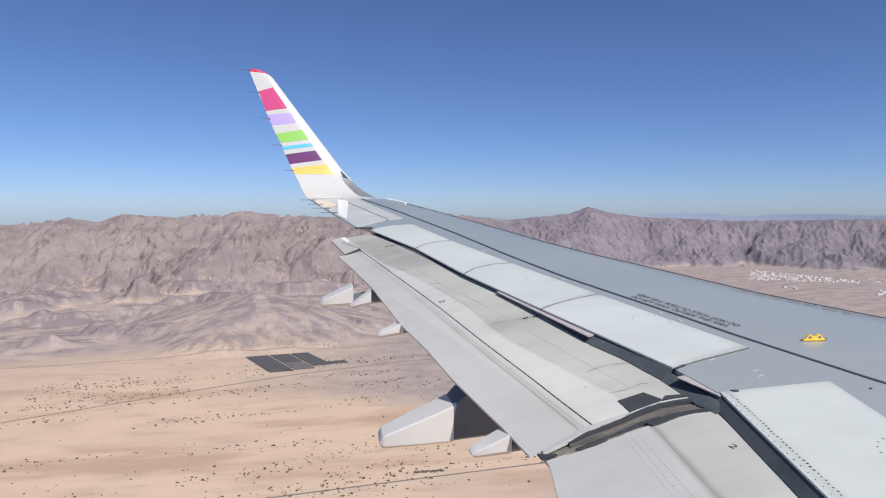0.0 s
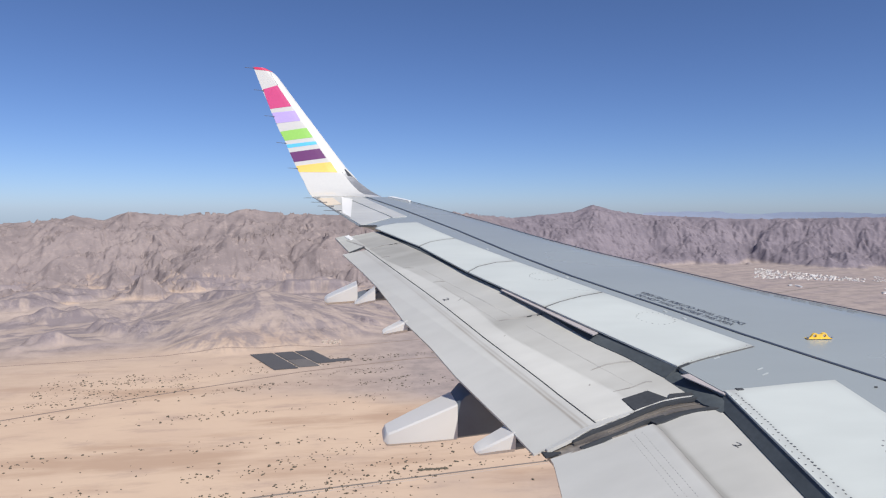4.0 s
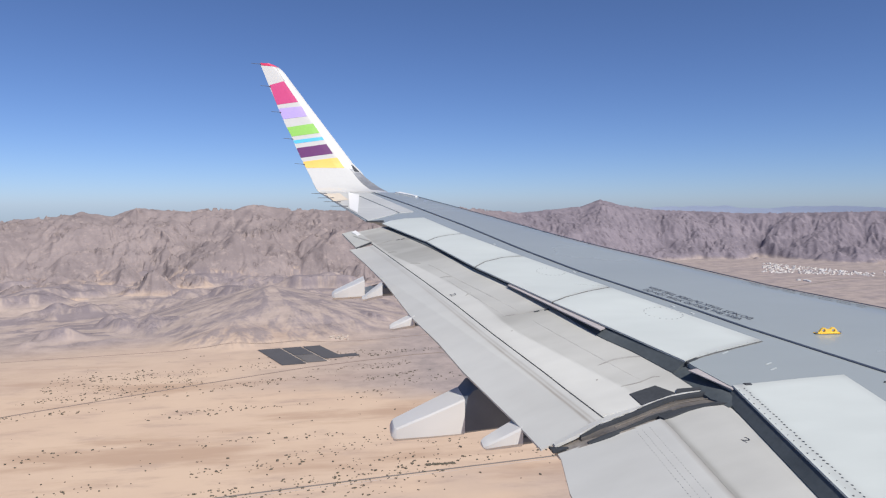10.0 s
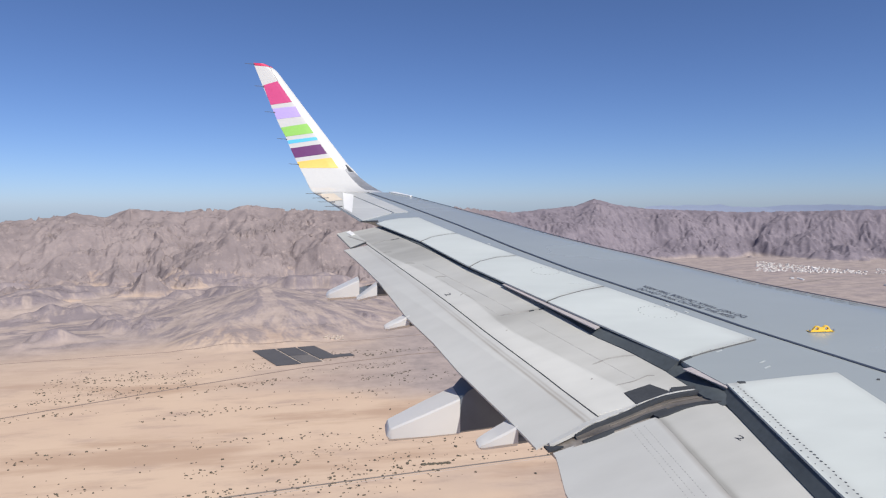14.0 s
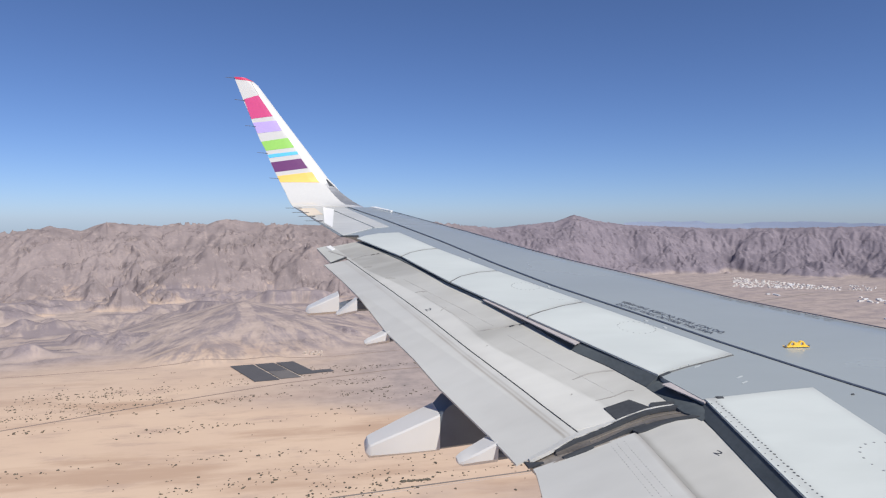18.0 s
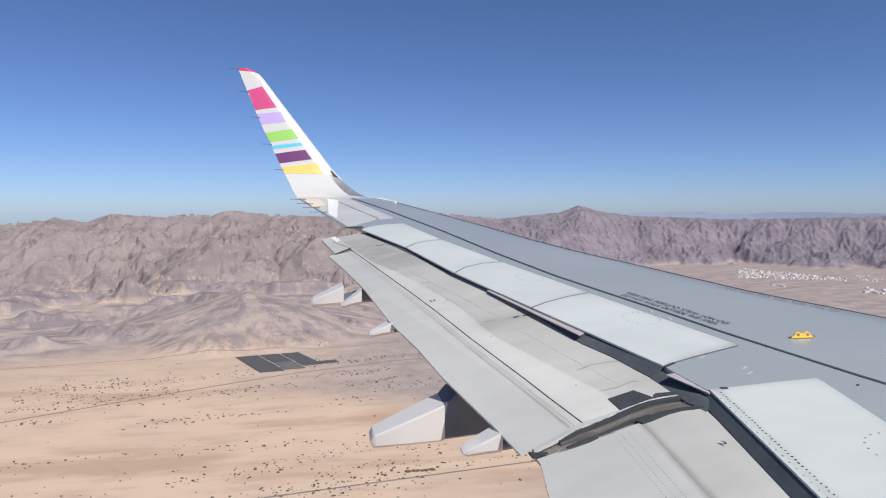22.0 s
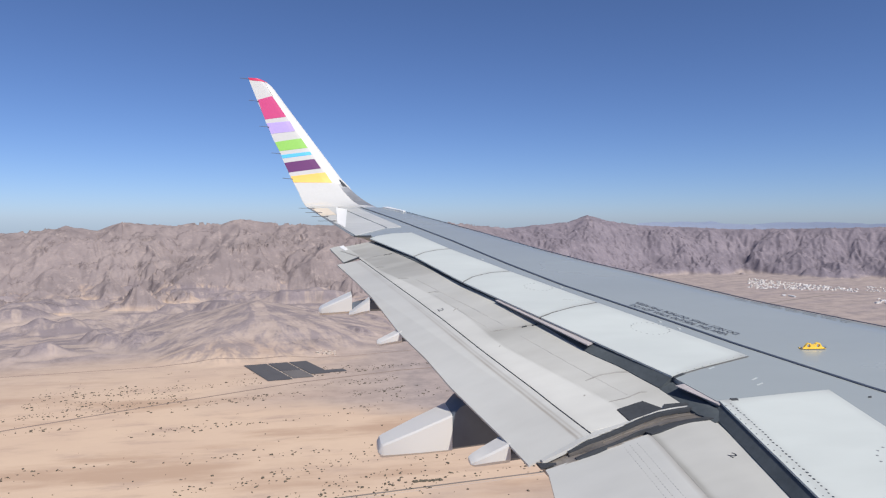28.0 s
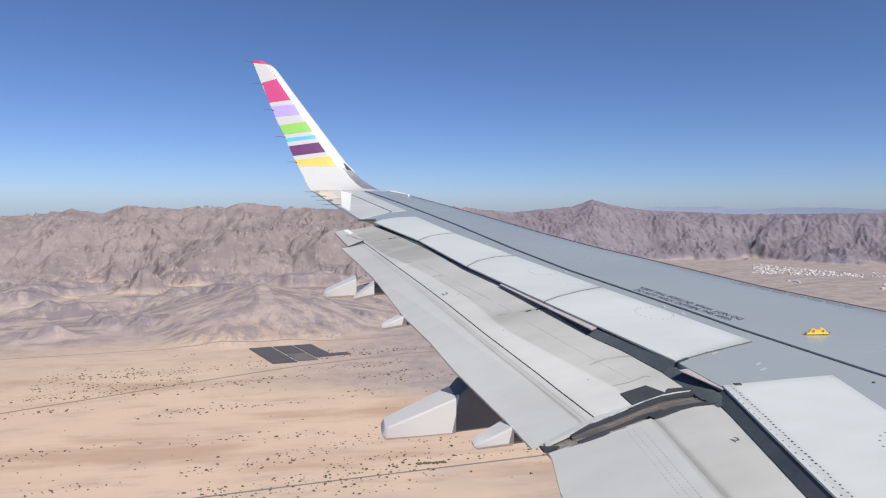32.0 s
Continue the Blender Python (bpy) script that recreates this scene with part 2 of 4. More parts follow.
def sheet(name, one, two, fn, proud, thick, mat, label="", across=8, along=8, parent=None, grime_shade=None):
    """A panel between two bowed edges, each given from the rear to the front."""
    bm = bmesh.new()
    grid = []
    for i in range(along + 1):
        (xa, ya), (xb, yb) = bowed(one, i / along), bowed(two, i / along)
        row = [(xa + (xb - xa) * k / across, ya + (yb - ya) * k / across) for k in range(across + 1)]
        grid.append([[bm.verts.new((x, y, fn(x, y) + proud - dz)) for x, y in row] for dz in (0.0, thick)])
    for a, b in zip(grid, grid[1:]):
        for k in range(across):
            bm.faces.new((a[0][k], a[0][k + 1], b[0][k + 1], b[0][k]))
            bm.faces.new((a[1][k], b[1][k], b[1][k + 1], a[1][k + 1]))
        for k in (0, across):
            bm.faces.new((a[0][k], b[0][k], b[1][k], a[1][k]))
    for g in (grid[0], grid[-1]):
        for k in range(across):
            bm.faces.new((g[0][k], g[1][k], g[1][k + 1], g[0][k + 1]))
    ob = part(name, bm, mat, wing if parent is None else parent, label)
    if grime_shade:
        dirt = [grime_shade(k / across, i / along) for i in range(along + 1) for _ in (0, 1) for k in range(across + 1)]
        ob.data.attributes.new("grime_shade", "FLOAT", "POINT").data.foreach_set("value", dirt)
    return ob


def beside(line, dx, dy):
    return [(x + dx, y + dy) for x, y in line]


# spoilers, with the bowed joints between them
JOINTS = [[(0.585, 8.49), (0.70, 8.67), (0.90, 8.83), (1.16, 8.89)], [(0.998, 7.415), (1.145, 7.63), (1.305, 7.754), (1.47, 7.82)], [(1.305, 6.27), (1.45, 6.475), (1.661, 6.629), (1.875, 6.68)],
          [(1.693, 5.14), (1.85, 5.265), (2.09, 5.41), (2.322, 5.51)], [(2.14, 3.87), (2.24, 3.925), (2.40, 3.995), (2.85, 4.165)]]
for one, two in zip(JOINTS, JOINTS[1:]):
    sheet("spoiler", beside(one, 0.004, -0.012), beside(two, -0.004, 0.012), top, 0.006, 0.012, PANEL, "pale spoiler panel", across=48, along=24,
          grime_shade=lambda s, v: 0.45 * hump(s, 0, 0.035) * (0.4 + 0.6 * v) + 0.55 * hump(s, 1, 0.03) * (0.4 + 0.6 * v) + 0.35 * hump(v, 1, 0.05) + 0.20 * hump(v, 0, 0.03))
sheet("spoiler", [(2.225, 3.51), (2.43, 3.531), (2.70, 3.56), (2.99, 3.582)], [(1.80, 0.6), (2.1, 0.6), (2.38, 0.6), (2.65, 0.6)], top, 0.006, 0.012, PANEL, "pale inboard spoiler panel", across=80, along=40,
      grime_shade=lambda s, v: 0.40 * hump(s, 0, 0.012) + 0.45 * hump(v, 0.07, 0.05) + 0.30 * hump(v, 1, 0.04))
# grimy joints beside the spoilers
for line, w in zip(JOINTS[1:], (0.012, 0.011, 0.009, 0.006)):
    sheet("joint_seal", beside(line, -0.001, w), beside(line, 0.001, -w), top, 0.003, 0.01, GRIMY, "grimy joint between spoilers", across=1, along=12)
sheet("joint_seal", beside(JOINTS[4][:2], 0.0, 0.010), beside(JOINTS[4][:2], 0.0, -0.012), top, 0.004, 0.01, SEAL, "dark joint at the spoiler's corner", across=1, along=8)
# the dark walkway line along the skin
LINEX = [(3.0, 3.60), (3.52, 3.32), (4.05, 3.08), (4.43, 2.91), (4.91, 2.73), (5.44, 2.51), (6.1, 2.24), (7.02, 1.95), (8.35, 1.59), (10.03, 1.06), (11.19, 0.64)]


def ribbon(name, table, fn, width, proud, mat, label="", y0=None, y1=None, n=40, parent=None):
    ya, yb = table[0][0] if y0 is None else y0, table[-1][0] if y1 is None else y1
    bm = bmesh.new()
    prev = None
    for i in range(n + 1):
        y = ya + (yb - ya) * i / n
        x = lerp(table, y)
        pair = [bm.verts.new((x + s * width / 2, y, fn(x, y) + proud)) for s in (-1, 1)]
        pair += [bm.verts.new((x + s * width / 2, y, fn(x, y) + proud - 0.004)) for s in (1, -1)]
        if prev:
            for k in range(4):
                bm.faces.new((prev[k], prev[(k + 1) % 4], pair[(k + 1) % 4], pair[k]))
        prev = pair
    return part(name, bm, mat, wing if parent is None else parent, label)


ribbon("leading_edge_line", [(y, x - 0.012) for y, x in LEAD[2:-1]], top, 0.022, 0.002, LINE, "dark line along the leading edge")
ribbon("walkway_line", LINEX, top, 0.031, 0.005, LINE, "dark blue walkway line")
slab("leading_edge_strip", ((1.085, 11.19), (1.315, 10.74), (1.275, 10.73), (0.985, 11.16)), top, 0.014, 0.02, BRIGHT, "white strip at the tip's leading edge", cuts=3)
# aileron and tip panels
aileron = slab("aileron", ((0.25, 11.17), (0.85, 9.24), (0.42, 8.68), (-0.21, 11.15)), top, 0.010, 0.014, AILERON, "grey aileron panel")
slab("tip_panel", ((0.56, 11.17), (1.08, 9.33), (0.88, 9.25), (0.28, 11.17)), top, 0.008, 0.02, AILERON, "grey fixed panel ahead of the aileron")
slab("aileron_patch", ((0.10, 11.0), (0.22, 10.35), (0.0, 10.22), (-0.14, 10.95)), top, 0.016, 0.003, BEIGE, "beige patch", cuts=2, bevel=0)
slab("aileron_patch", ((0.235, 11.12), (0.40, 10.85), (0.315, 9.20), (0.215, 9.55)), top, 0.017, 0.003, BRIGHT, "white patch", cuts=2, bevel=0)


# outer flap: two elements behind and below the spoilers
def fall(s, first, knee, second, gap=0.06):
    return gap + first * max(s, 0) + second * max(s - knee, 0)


CS = math.cos(math.atan(SLOPE))


def flap_top(x, y):
    return top(x, y) - fall((SLOT + SLOPE * y - x) * CS, 0.20, 0.75, 0.20, lerp([(4.0, 0.06), (5.6, 0.026)], y))


GAP = [(3.46, 2.13), (3.75, 2.10), (4.23, 1.96), (4.52, 1.84), (5.11, 1.70), (5.96, 1.44), (6.54, 1.24), (7.37, 0.99), (8.55, 0.58)]
MID = [(3.62, 1.50), (4.20, 1.36), (4.95, 1.16), (6.17, 0.86), (7.93, 0.41), (8.5, 0.26)]
BACK = [(3.53, 1.13), (3.9, 1.05), (4.59, 0.87), (5.07, 0.77), (5.61, 0.63), (6.52, 0.47), (7.27, 0.30), (7.85, 0.16)]


def element(name, front, rear, fn, y0, y1, mat, label, nose, n=14, parent=None, rear_drop=0.0, grime_shade=None, chord=4):
    """One flap element: rounded nose, upper face on fn, lower face under it; a function of (share of chord from the
    front, y) darkens it.
    """
    secs, dirt = [], []
    for i in range(n + 1):
        y = y0 + (y1 - y0) * i / n
        xf, xr = lerp(front, y), lerp(rear, y)
        c = xf - xr
        ks = [0.93 * k / chord for k in range(chord + 1)]
        pts = [(xr + c * k, fn(xr + c * k, y)) for k in ks]
        pts[0] = (pts[0][0], pts[0][1] - rear_drop)
        zf = fn(xf, y)
        pts += [(xf, zf - nose * 0.12), (xf + nose * 0.55, zf - nose * 0.5), (xf + nose * 0.5, zf - nose * 1.1), (xf, zf - nose * 1.5)]
        pts += [(xr + c * 0.4, fn(xr + c * 0.4, y) - nose * 0.9), (xr, pts[0][1] - 0.012)]
        secs.append([(x, y, z) for x, z in pts])
        dirt += [grime_shade(1 - k, y) if grime_shade else 0.0 for k in ks + [1.0] * 6]
    ob = part(name, loft(secs), mat, wing if parent is None else parent, label, smooth=True)
    if grime_shade:
        ob.data.attributes.new("grime_shade", "FLOAT", "POINT").data.foreach_set("value", dirt)
    return ob


SHINE = [(3.6, 1.80), (3.874, 1.739), (4.153, 1.627), (4.864, 1.349), (5.10, 1.29), (5.63, 1.19), (6.28, 0.99), (6.71, 0.844), (7.29, 0.614), (8.5, 0.30)]


def fore_tone_grime(f, y):
    """Worn paint: a darker nose, a paler band behind it, soft dirt along seams and joints."""
    xf, xr = lerp(GAP, y) + 0.065, lerp(MID, y)
    shine = (xf - lerp(SHINE, y)) / (xf - xr)
    g = 0.06 + 0.40 * (1 - fade(f, shine - 0.02, shine + 0.03)) + 0.34 * fade(y, 6.2, 7.4)
    g += 0.07 * hump(f, 0.0, 0.10) + 0.14 * hump(f, shine, 0.016)
    for yj, reach, much, bow in ((5.15, 0.62, 0.22, -0.03), (4.18, 0.42, 0.2, -0.02), (3.90, 0.36, 0.22, 0.02), (7.82, 0.9, 0.2, 0.0)):
        g += much * hump(y, yj - bow * (f / reach) ** 2, 0.03 + 0.08 * f) * (1 - fade(f, reach * 0.6, reach + 0.15))
        g += 0.14 * hump(y, yj - 0.08, 0.16) * (1 - fade(f, 0.2, reach + 0.1))
    g += 0.28 * hump(y, 5.13, 0.11) * hump(f, shine - 0.06, 0.16) + 0.14 * hump(y, 7.6, 0.2) * hump(f, 0.35, 0.2)
    return min(1.0, g + 0.10 * hump(f, 1.0, 0.06))


def aft_grime(f, y):
    """Two greasy streaks behind the slot, strongest inboard."""
    k = 1 - 0.75 * fade(y, 4.2, 7.0)
    return min(1.0, 0.42 * k * hump(f, 0.15, 0.018) + 0.75 * k * hump(f, 0.225, 0.020) + 0.14 * hump(f, 0.19, 0.08) + 0.12 + 0.10 * fade(y, 6.5, 7.5))


flap_fore = element("flap_fore_element", [(y, x + 0.065) for y, x in GAP], MID, flap_top, 3.645, 8.50, FLAP, "grey fore element of the lowered outer flap", 0.10, n=240, grime_shade=fore_tone_grime, chord=40)


def aft_top(x, y):
    return flap_top(x, y) - 0.001


flap_aft = element("flap_aft_element", [(y, x + 0.006) for y, x in MID], BACK, aft_top, 3.58, 7.80, FLAPB, "paler aft element of the lowered outer flap", 0.012, n=80, grime_shade=aft_grime, chord=50)
slab("flap_tip", ((0.24, 8.57), (0.43, 7.925), (0.25, 7.81), (0.10, 8.55)), flap_top, 0.004, 0.022, WORNGREY, "grey flap end piece", cuts=4)
slab("flap_tip_joint", ((0.245, 8.32), (0.44, 7.925), (0.425, 7.91), (0.23, 8.31)), flap_top, 0.006, 0.012, SMUDGE, "thin joint before the flap's end piece", cuts=4, bevel=0)
slab("flap_tip_joint", ((0.42, 7.93), (0.43, 7.90), (0.25, 7.79), (0.245, 7.815)), flap_top, 0.006, 0.012, SEAL, "dark joint beside the flap's end piece", cuts=4, bevel=0)
ribbon("flap_slot", MID, flap_top, 0.0055, 0.002, SEAL, "dark slot between the flap elements", y0=3.62)
slab("cove_lip", ((1.53, 5.72), (1.95, 4.60), (1.843, 4.525), (1.475, 5.70)), lambda x, y: top(x, y) - 0.010, 0.0, 0.008, PINKLIP, "pinkish lip above the cove", cuts=3, bevel=0)
slab("cove_lip", ((2.22, 3.80), (2.28, 3.50), (2.205, 3.485), (2.095, 3.765)), lambda x, y: top(x, y) - 0.004, 0.0, 0.006, PINKLIP, "pinkish lip above the cove", cuts=2, bevel=0)
# dark cove under the spoilers
slab("cove", ((1.2, 8.6), (2.9, 3.3), (2.34, 3.3), (0.73, 8.6)), lambda x, y: top(x, y) - 0.008, 0.0, 0.15, DARK, "dark cove behind the rear spar", bevel=0)
slab("cove", ((2.9, 3.45), (2.6, 0.4), (1.94, 0.4), (2.30, 3.45)), lambda x, y: top(x, y) - 0.008, 0.0, 0.15, DARK, "dark cove behind the rear spar", bevel=0)
for q in (((1.3, 8.5), (2.9, 3.5), (2.08, 3.5), (0.56, 8.5)), ((2.9, 3.5), (2.9, 0.4), (1.96, 0.4), (2.10, 3.5))):
    slab("cove_floor", q, lambda x, y: top(x, y) - 0.15, 0.0, 0.01, DARK, "dark floor of the cove", bevel=0)


# inner flap
def inner_top(x, y):
    return top(x, y) - fall((1.752 + 0.126 * y - x) * 0.992, 0.20, 0.42, 0.08)


INGAP = [(0.4, 1.98), (2.58, 2.08), (2.93, 2.09), (3.42, 2.12)]
INMID = [(0.4, 1.66), (2.74, 1.74), (3.38, 1.78)]
INBACK = [(0.4, 1.05), (3.10, 1.12), (3.41, 1.18)]
# both parts darken at their crease: its soft shade is put into the colour
element("inner_flap_fore", [(y, x + 0.05) for y, x in INGAP], INMID, inner_top, 0.4, 3.47, FLAP, "grey fore part of the inner flap", 0.10, n=60, grime_shade=lambda f, y: 0.36 - 0.1 * hump(f, 0.3, 0.2) + 0.8 * hump(f, 1.0, 0.06), chord=24)
element("inner_flap_aft", [(y, x + 0.012) for y, x in INMID], INBACK, lambda x, y: inner_top(x, y) - 0.0005, 0.4, 3.47, FLAPB, "pale aft part of the inner flap", 0.002, n=60, grime_shade=lambda f, y: 0.10 + 0.9 * hump(f, 0.0, 0.03), chord=24)


def upper(x, y):
    return max(flap_top(x, y), inner_top(x, y)) if y < 3.53 else flap_top(x, y)


def gap_seal(y0, y1, front, rear, fn, n, sink=0.005):
    """Dark rubber curtain from the spoilers' trailing edge down onto the flap."""
    secs = []
    for i in range(n + 1):
        y = y0 + (y1 - y0) * i / n
        xf, xr = front(y), rear(y)
        zf, zr = top(xf, y) - sink, fn(xr, y) + 0.006
        zm = zr + 0.55 * (zf - zr) - 0.004
        secs.append([(xf + 0.02, y, zf), (xf, y, zf - 0.001), ((xf + xr) / 2, y, zm), (xr, y, zr), (xr, y, zr - 0.02), (xf + 0.02, y, zf - 0.03)])
    return part("gap_seal", loft(secs), CURTAIN, wing, "dark rubber curtain between spoiler and flap", smooth=True)


gap_seal(0.5, 3.49, lambda y: 1.80 + 0.1460 * (y - 0.6), lambda y: 1.80 + 0.1460 * (y - 0.6) - 0.055, inner_top, 20)
gap_seal(3.885, 8.40, lambda y: SLOT + SLOPE * y, lambda y: lerp(GAP, y), flap_top, 60)
gap_seal(3.40, 3.884, lambda y: lerp([(3.40, 2.20), (3.884, 2.13)], y), lambda y: lerp([(3.40, 2.135), (3.66, 2.095), (3.884, 2.056)], y), lambda x, y: upper(x, y) - 0.004, 14, sink=0.03)

# scratches in the grey panel, and the seam where the winglet starts
for x, y in ((2.45, 3.98), (2.62, 3.78), (2.60, 3.70), (2.36, 4.02)):
    slab("scratch", ((x + 0.05, y + 0.035), (x + 0.055, y + 0.028), (x, y), (x - 0.005, y + 0.007)), top, 0.002, 0.002, SCUFF, "pale scratch", cuts=1, bevel=0)
slab("tip_seam", ((0.58, 11.185), (0.58, 11.172), (-0.2, 11.16), (-0.2, 11.173)), top, 0.014, 0.01, SOFTLINE, "thin seam at the winglet's foot", cuts=1, bevel=0)
for x, y in ((2.19, 6.036), (2.611, 4.96), (2.674, 4.78), (1.72, 7.25)):
    slab("hinge_mark", ((x + 0.014, y + 0.02), (x + 0.02, y - 0.014), (x, y - 0.02), (x - 0.006, y + 0.014)), top, 0.003, 0.003, SCUFF, "small pale hinge cover", cuts=1, bevel=0)

# winglet
WLEAD = [(11.04, 1.08), (11.19, 0.97), (11.34, 0.76), (11.54, 0.59), (11.74, 0.46), (11.87, 0.335), (12.46, -0.08), (13.0, -0.46), (13.52, -0.82), (13.60, -0.90), (13.66, -1.02)]
WREAR = [(11.04, -0.22), (11.27, -0.28), (11.58, -0.37), (11.77, -0.455), (11.95, -0.538), (12.16, -0.627), (12.33, -0.69), (12.51, -0.78), (12.83, -0.91), (12.97, -0.96), (13.28, -1.08), (13.68, -1.23)]


WPROF = [(0, 0), (0.3, 0.004), (0.6, 0.006), (0.72, 0.003), (0.84, -0.010), (0.94, -0.030), (1.0, -0.05)]


def wskin(x, u):
    """How far the winglet's inner face stands off its bent sheet at (x, u)."""
    xl, xr = lerp(WLEAD, u), lerp(WREAR, u)
    return lerp(WPROF, (x - xr) / (xl - xr)) * (0.35 + 0.65 * (xl - xr))


def winglet_part(name, ua, ub, n, mat, label, parent):
    secs = []
    for i in range(n + 1):
        u = ua + (ub - ua) * i / n
        xl, xr = lerp(WLEAD, u), lerp(WREAR, u)
        c = xl - xr
        prof = WPROF + [(0.97, -0.07), (0.8, -0.095), (0.45, -0.085), (0.1, -0.03), (0, -0.008)]
        secs.append([on(xr + c * k, u, o * (0.35 + 0.65 * c)) for k, o in prof])
    return part(name, loft(secs), mat, parent, label, smooth=True)


winglet = winglet_part("winglet", U0, 13.66, 60, WHITE, "white winglet with coloured bands", wing)


def band(name, quad, mat, label, off=0.003, parent=None):
    """A painted patch on the winglet over four (x, u) corners: upper rear, upper front, lower front, lower rear."""
    secs_ = []
    n = 8
    for i in range(n + 1):
        s = i / n
        l = [quad[0][k] + (quad[3][k] - quad[0][k]) * s for k in (0, 1)]
        r = [quad[1][k] + (quad[2][k] - quad[1][k]) * s for k in (0, 1)]
        row = [(l[0] + (r[0] - l[0]) * f, l[1] + (r[1] - l[1]) * f) for f in (0, 0.2, 0.4, 0.6, 0.8, 1)]
        row = [(max(x, lerp(WREAR, u) + 0.003), u) for x, u in row]
        secs_.append([on(x, u, wskin(x, u) + off) for x, u in row] + [on(x, u, wskin(x, u) - 0.004) for x, u in row[::-1]])
    bm = loft(secs_)
    return part(name, bm, mat, winglet if parent is None else parent, label)


for mat_, label_, quad_ in zip(BANDS, ("pink band", "lilac band", "green band", "thin blue band", "dark purple band", "yellow band"), (
        ((-1.055, 13.26), (-0.82, 13.34), (-0.58, 12.96), (-0.94, 12.90)), ((-0.91, 12.83), (-0.52, 12.88), (-0.43, 12.70), (-0.835, 12.64)),
        ((-0.775, 12.49), (-0.33, 12.57), (-0.22, 12.40), (-0.685, 12.33)), ((-0.665, 12.26), (-0.18, 12.33), (-0.15, 12.275), (-0.635, 12.20)),
        ((-0.615, 12.12), (-0.11, 12.20), (0.0, 12.03), (-0.535, 11.95)), ((-0.515, 11.88), (0.07, 11.96), (0.19, 11.77), (-0.455, 11.77)))):
    band("painted_band", quad_, mat_, label_)
band("tip_cap", ((-1.23, 13.67), (-1.02, 13.66), (-0.90, 13.60), (-1.20, 13.625)), RED, "red tip cap", 0.004)
band("tip_seam_line", ((-0.955, 13.60), (-0.945, 13.60), (-0.80, 13.34), (-0.81, 13.34)), SOFTLINE, "thin seam near the tip", 0.004)
# shade on the front of the winglet's foot, laid on as a grey band
band("leading_edge_guard", ((0.24, 11.84), (0.33, 11.84), (0.90, 11.24), (0.62, 11.20)), FOOTSHADE, "grey band for the shade on the winglet's foot", 0.003)
band("tip_lamp", ((0.30, 11.84), (0.325, 11.84), (0.44, 11.71), (0.36, 11.71)), SEAL, "dark lamp recess", 0.005)


def rod(name, a, b, r, mat, parent, label=""):
    """A thin round rod from a to b with a tapered end."""
    a, b = Vector(a), Vector(b)
    q = (b - a).to_track_quat("Z", "Y")
    secs_ = []
    for f, s in ((0, 1.6), (0.18, 1.6), (0.2, 1.0), (0.9, 0.9), (1, 0.4)):
        secs_.append([a.lerp(b, f) + q @ Vector((r * s * math.cos(k * math.pi / 3), r * s * math.sin(k * math.pi / 3), 0)) for k in range(6)])
    return part(name, loft(secs_), mat, parent, label)


for u, x in ((13.64, -1.20), (13.23, -1.04), (12.76, -0.86), (12.28, -0.66), (11.83, -0.47)):
    p = on(x, u, 0.012)
    rod("static_wick", p, p + Vector((-0.17, 0.0, 0.012)), 0.0045, ROD, winglet)
for y in (10.95, 10.50, 10.12, 9.72):
    x = 0.40 - 0.244 * (y - 8.66)
    rod("static_wick", (x + 0.06, y, top(x, y) + 0.02), (x - 0.19, y, top(x, y) + 0.02), 0.0045, ROD, wing)


# flap track fairings
def fairing(y, half, aft, knee, fore, label):
    """A canoe hung under the flap: aft, knee and fore are (x, top z, bottom z); the aft shell is a part of its own."""
    root = new("flap_track_fairing")
    root.parent = wing
    tagged(root, label)

    def ring(x, zt, zb, w):
        e = min(0.012, (zt - zb) * 0.2)
        return [(x, y - w, zb + 2 * e), (x, y - w, zt - e), (x, y - w + e, zt), (x, y + w * 0.9, zt + 0.01), (x, y + w, zt - e), (x, y + w, zb + 2 * e), (x, y + w * 0.7, zb), (x, y - w * 0.7, zb)]
    (xa, ta, ba), (xk, tk, bk), (xf, _, bf) = aft, knee, fore

    def mid(f, w):
        return ring(xa + (xk - xa) * f, ta + (tk - ta) * f, ba + (bk - ba) * f, w)
    secs_ = [ring(xa - 0.02, ta - (ta - ba) * 0.35, ba + (ta - ba) * 0.3, half * 0.5), mid(0.0, half * 0.62), mid(0.04, half * 0.68), mid(0.5, half * 0.88), mid(1.0, half)]
    part("aft_shell", loft(secs_), FAIR, root, "pale painted fairing shell", smooth=True)
    secs_ = []
    for f in (0.0, 0.12, 0.35, 0.7, 1.0):
        x = xk + 0.002 + (xf - xk) * f
        roof = flap_top(x, y - half) - 0.05 - 0.05 * f
        roof = roof if f > 0.2 else min(roof, tk + f * 0.5)
        low = min(bk + 0.008 + (bf - bk) * f, roof - 0.02)
        secs_.append(ring(x, roof, low, half * 0.95))
    if flap_top(xf, y) - 0.1 < bf:
        return root
    # the flap's shade on the front shell is put into its colour
    part("fore_shell", loft(secs_), FAIRSHADE, root, "front part of the fairing, coloured dark for the flap's shade", smooth=True)
    return root


fairing(4.60, 0.15, (0.385, -1.512, -1.605), (0.858, -1.316, -1.575), (1.30, 0, -1.54), "large pale fairing under the outer flap")
fairing(3.88, 0.08, (0.87, -1.41, -1.45), (1.08, -1.308, -1.43), (1.19, 0, -1.42), "small pale fairing under the outer flap")
fairing(6.74, 0.14, (-0.01, -0.86, -0.93), (0.285, -0.73, -0.91), (0.66, 0, -0.90), "large pale fairing under the outer flap")
fairing(6.28, 0.07, (0.265, -0.85, -0.885), (0.43, -0.73, -0.855), (0.52, 0, -0.85), "small pale fairing under the outer flap")
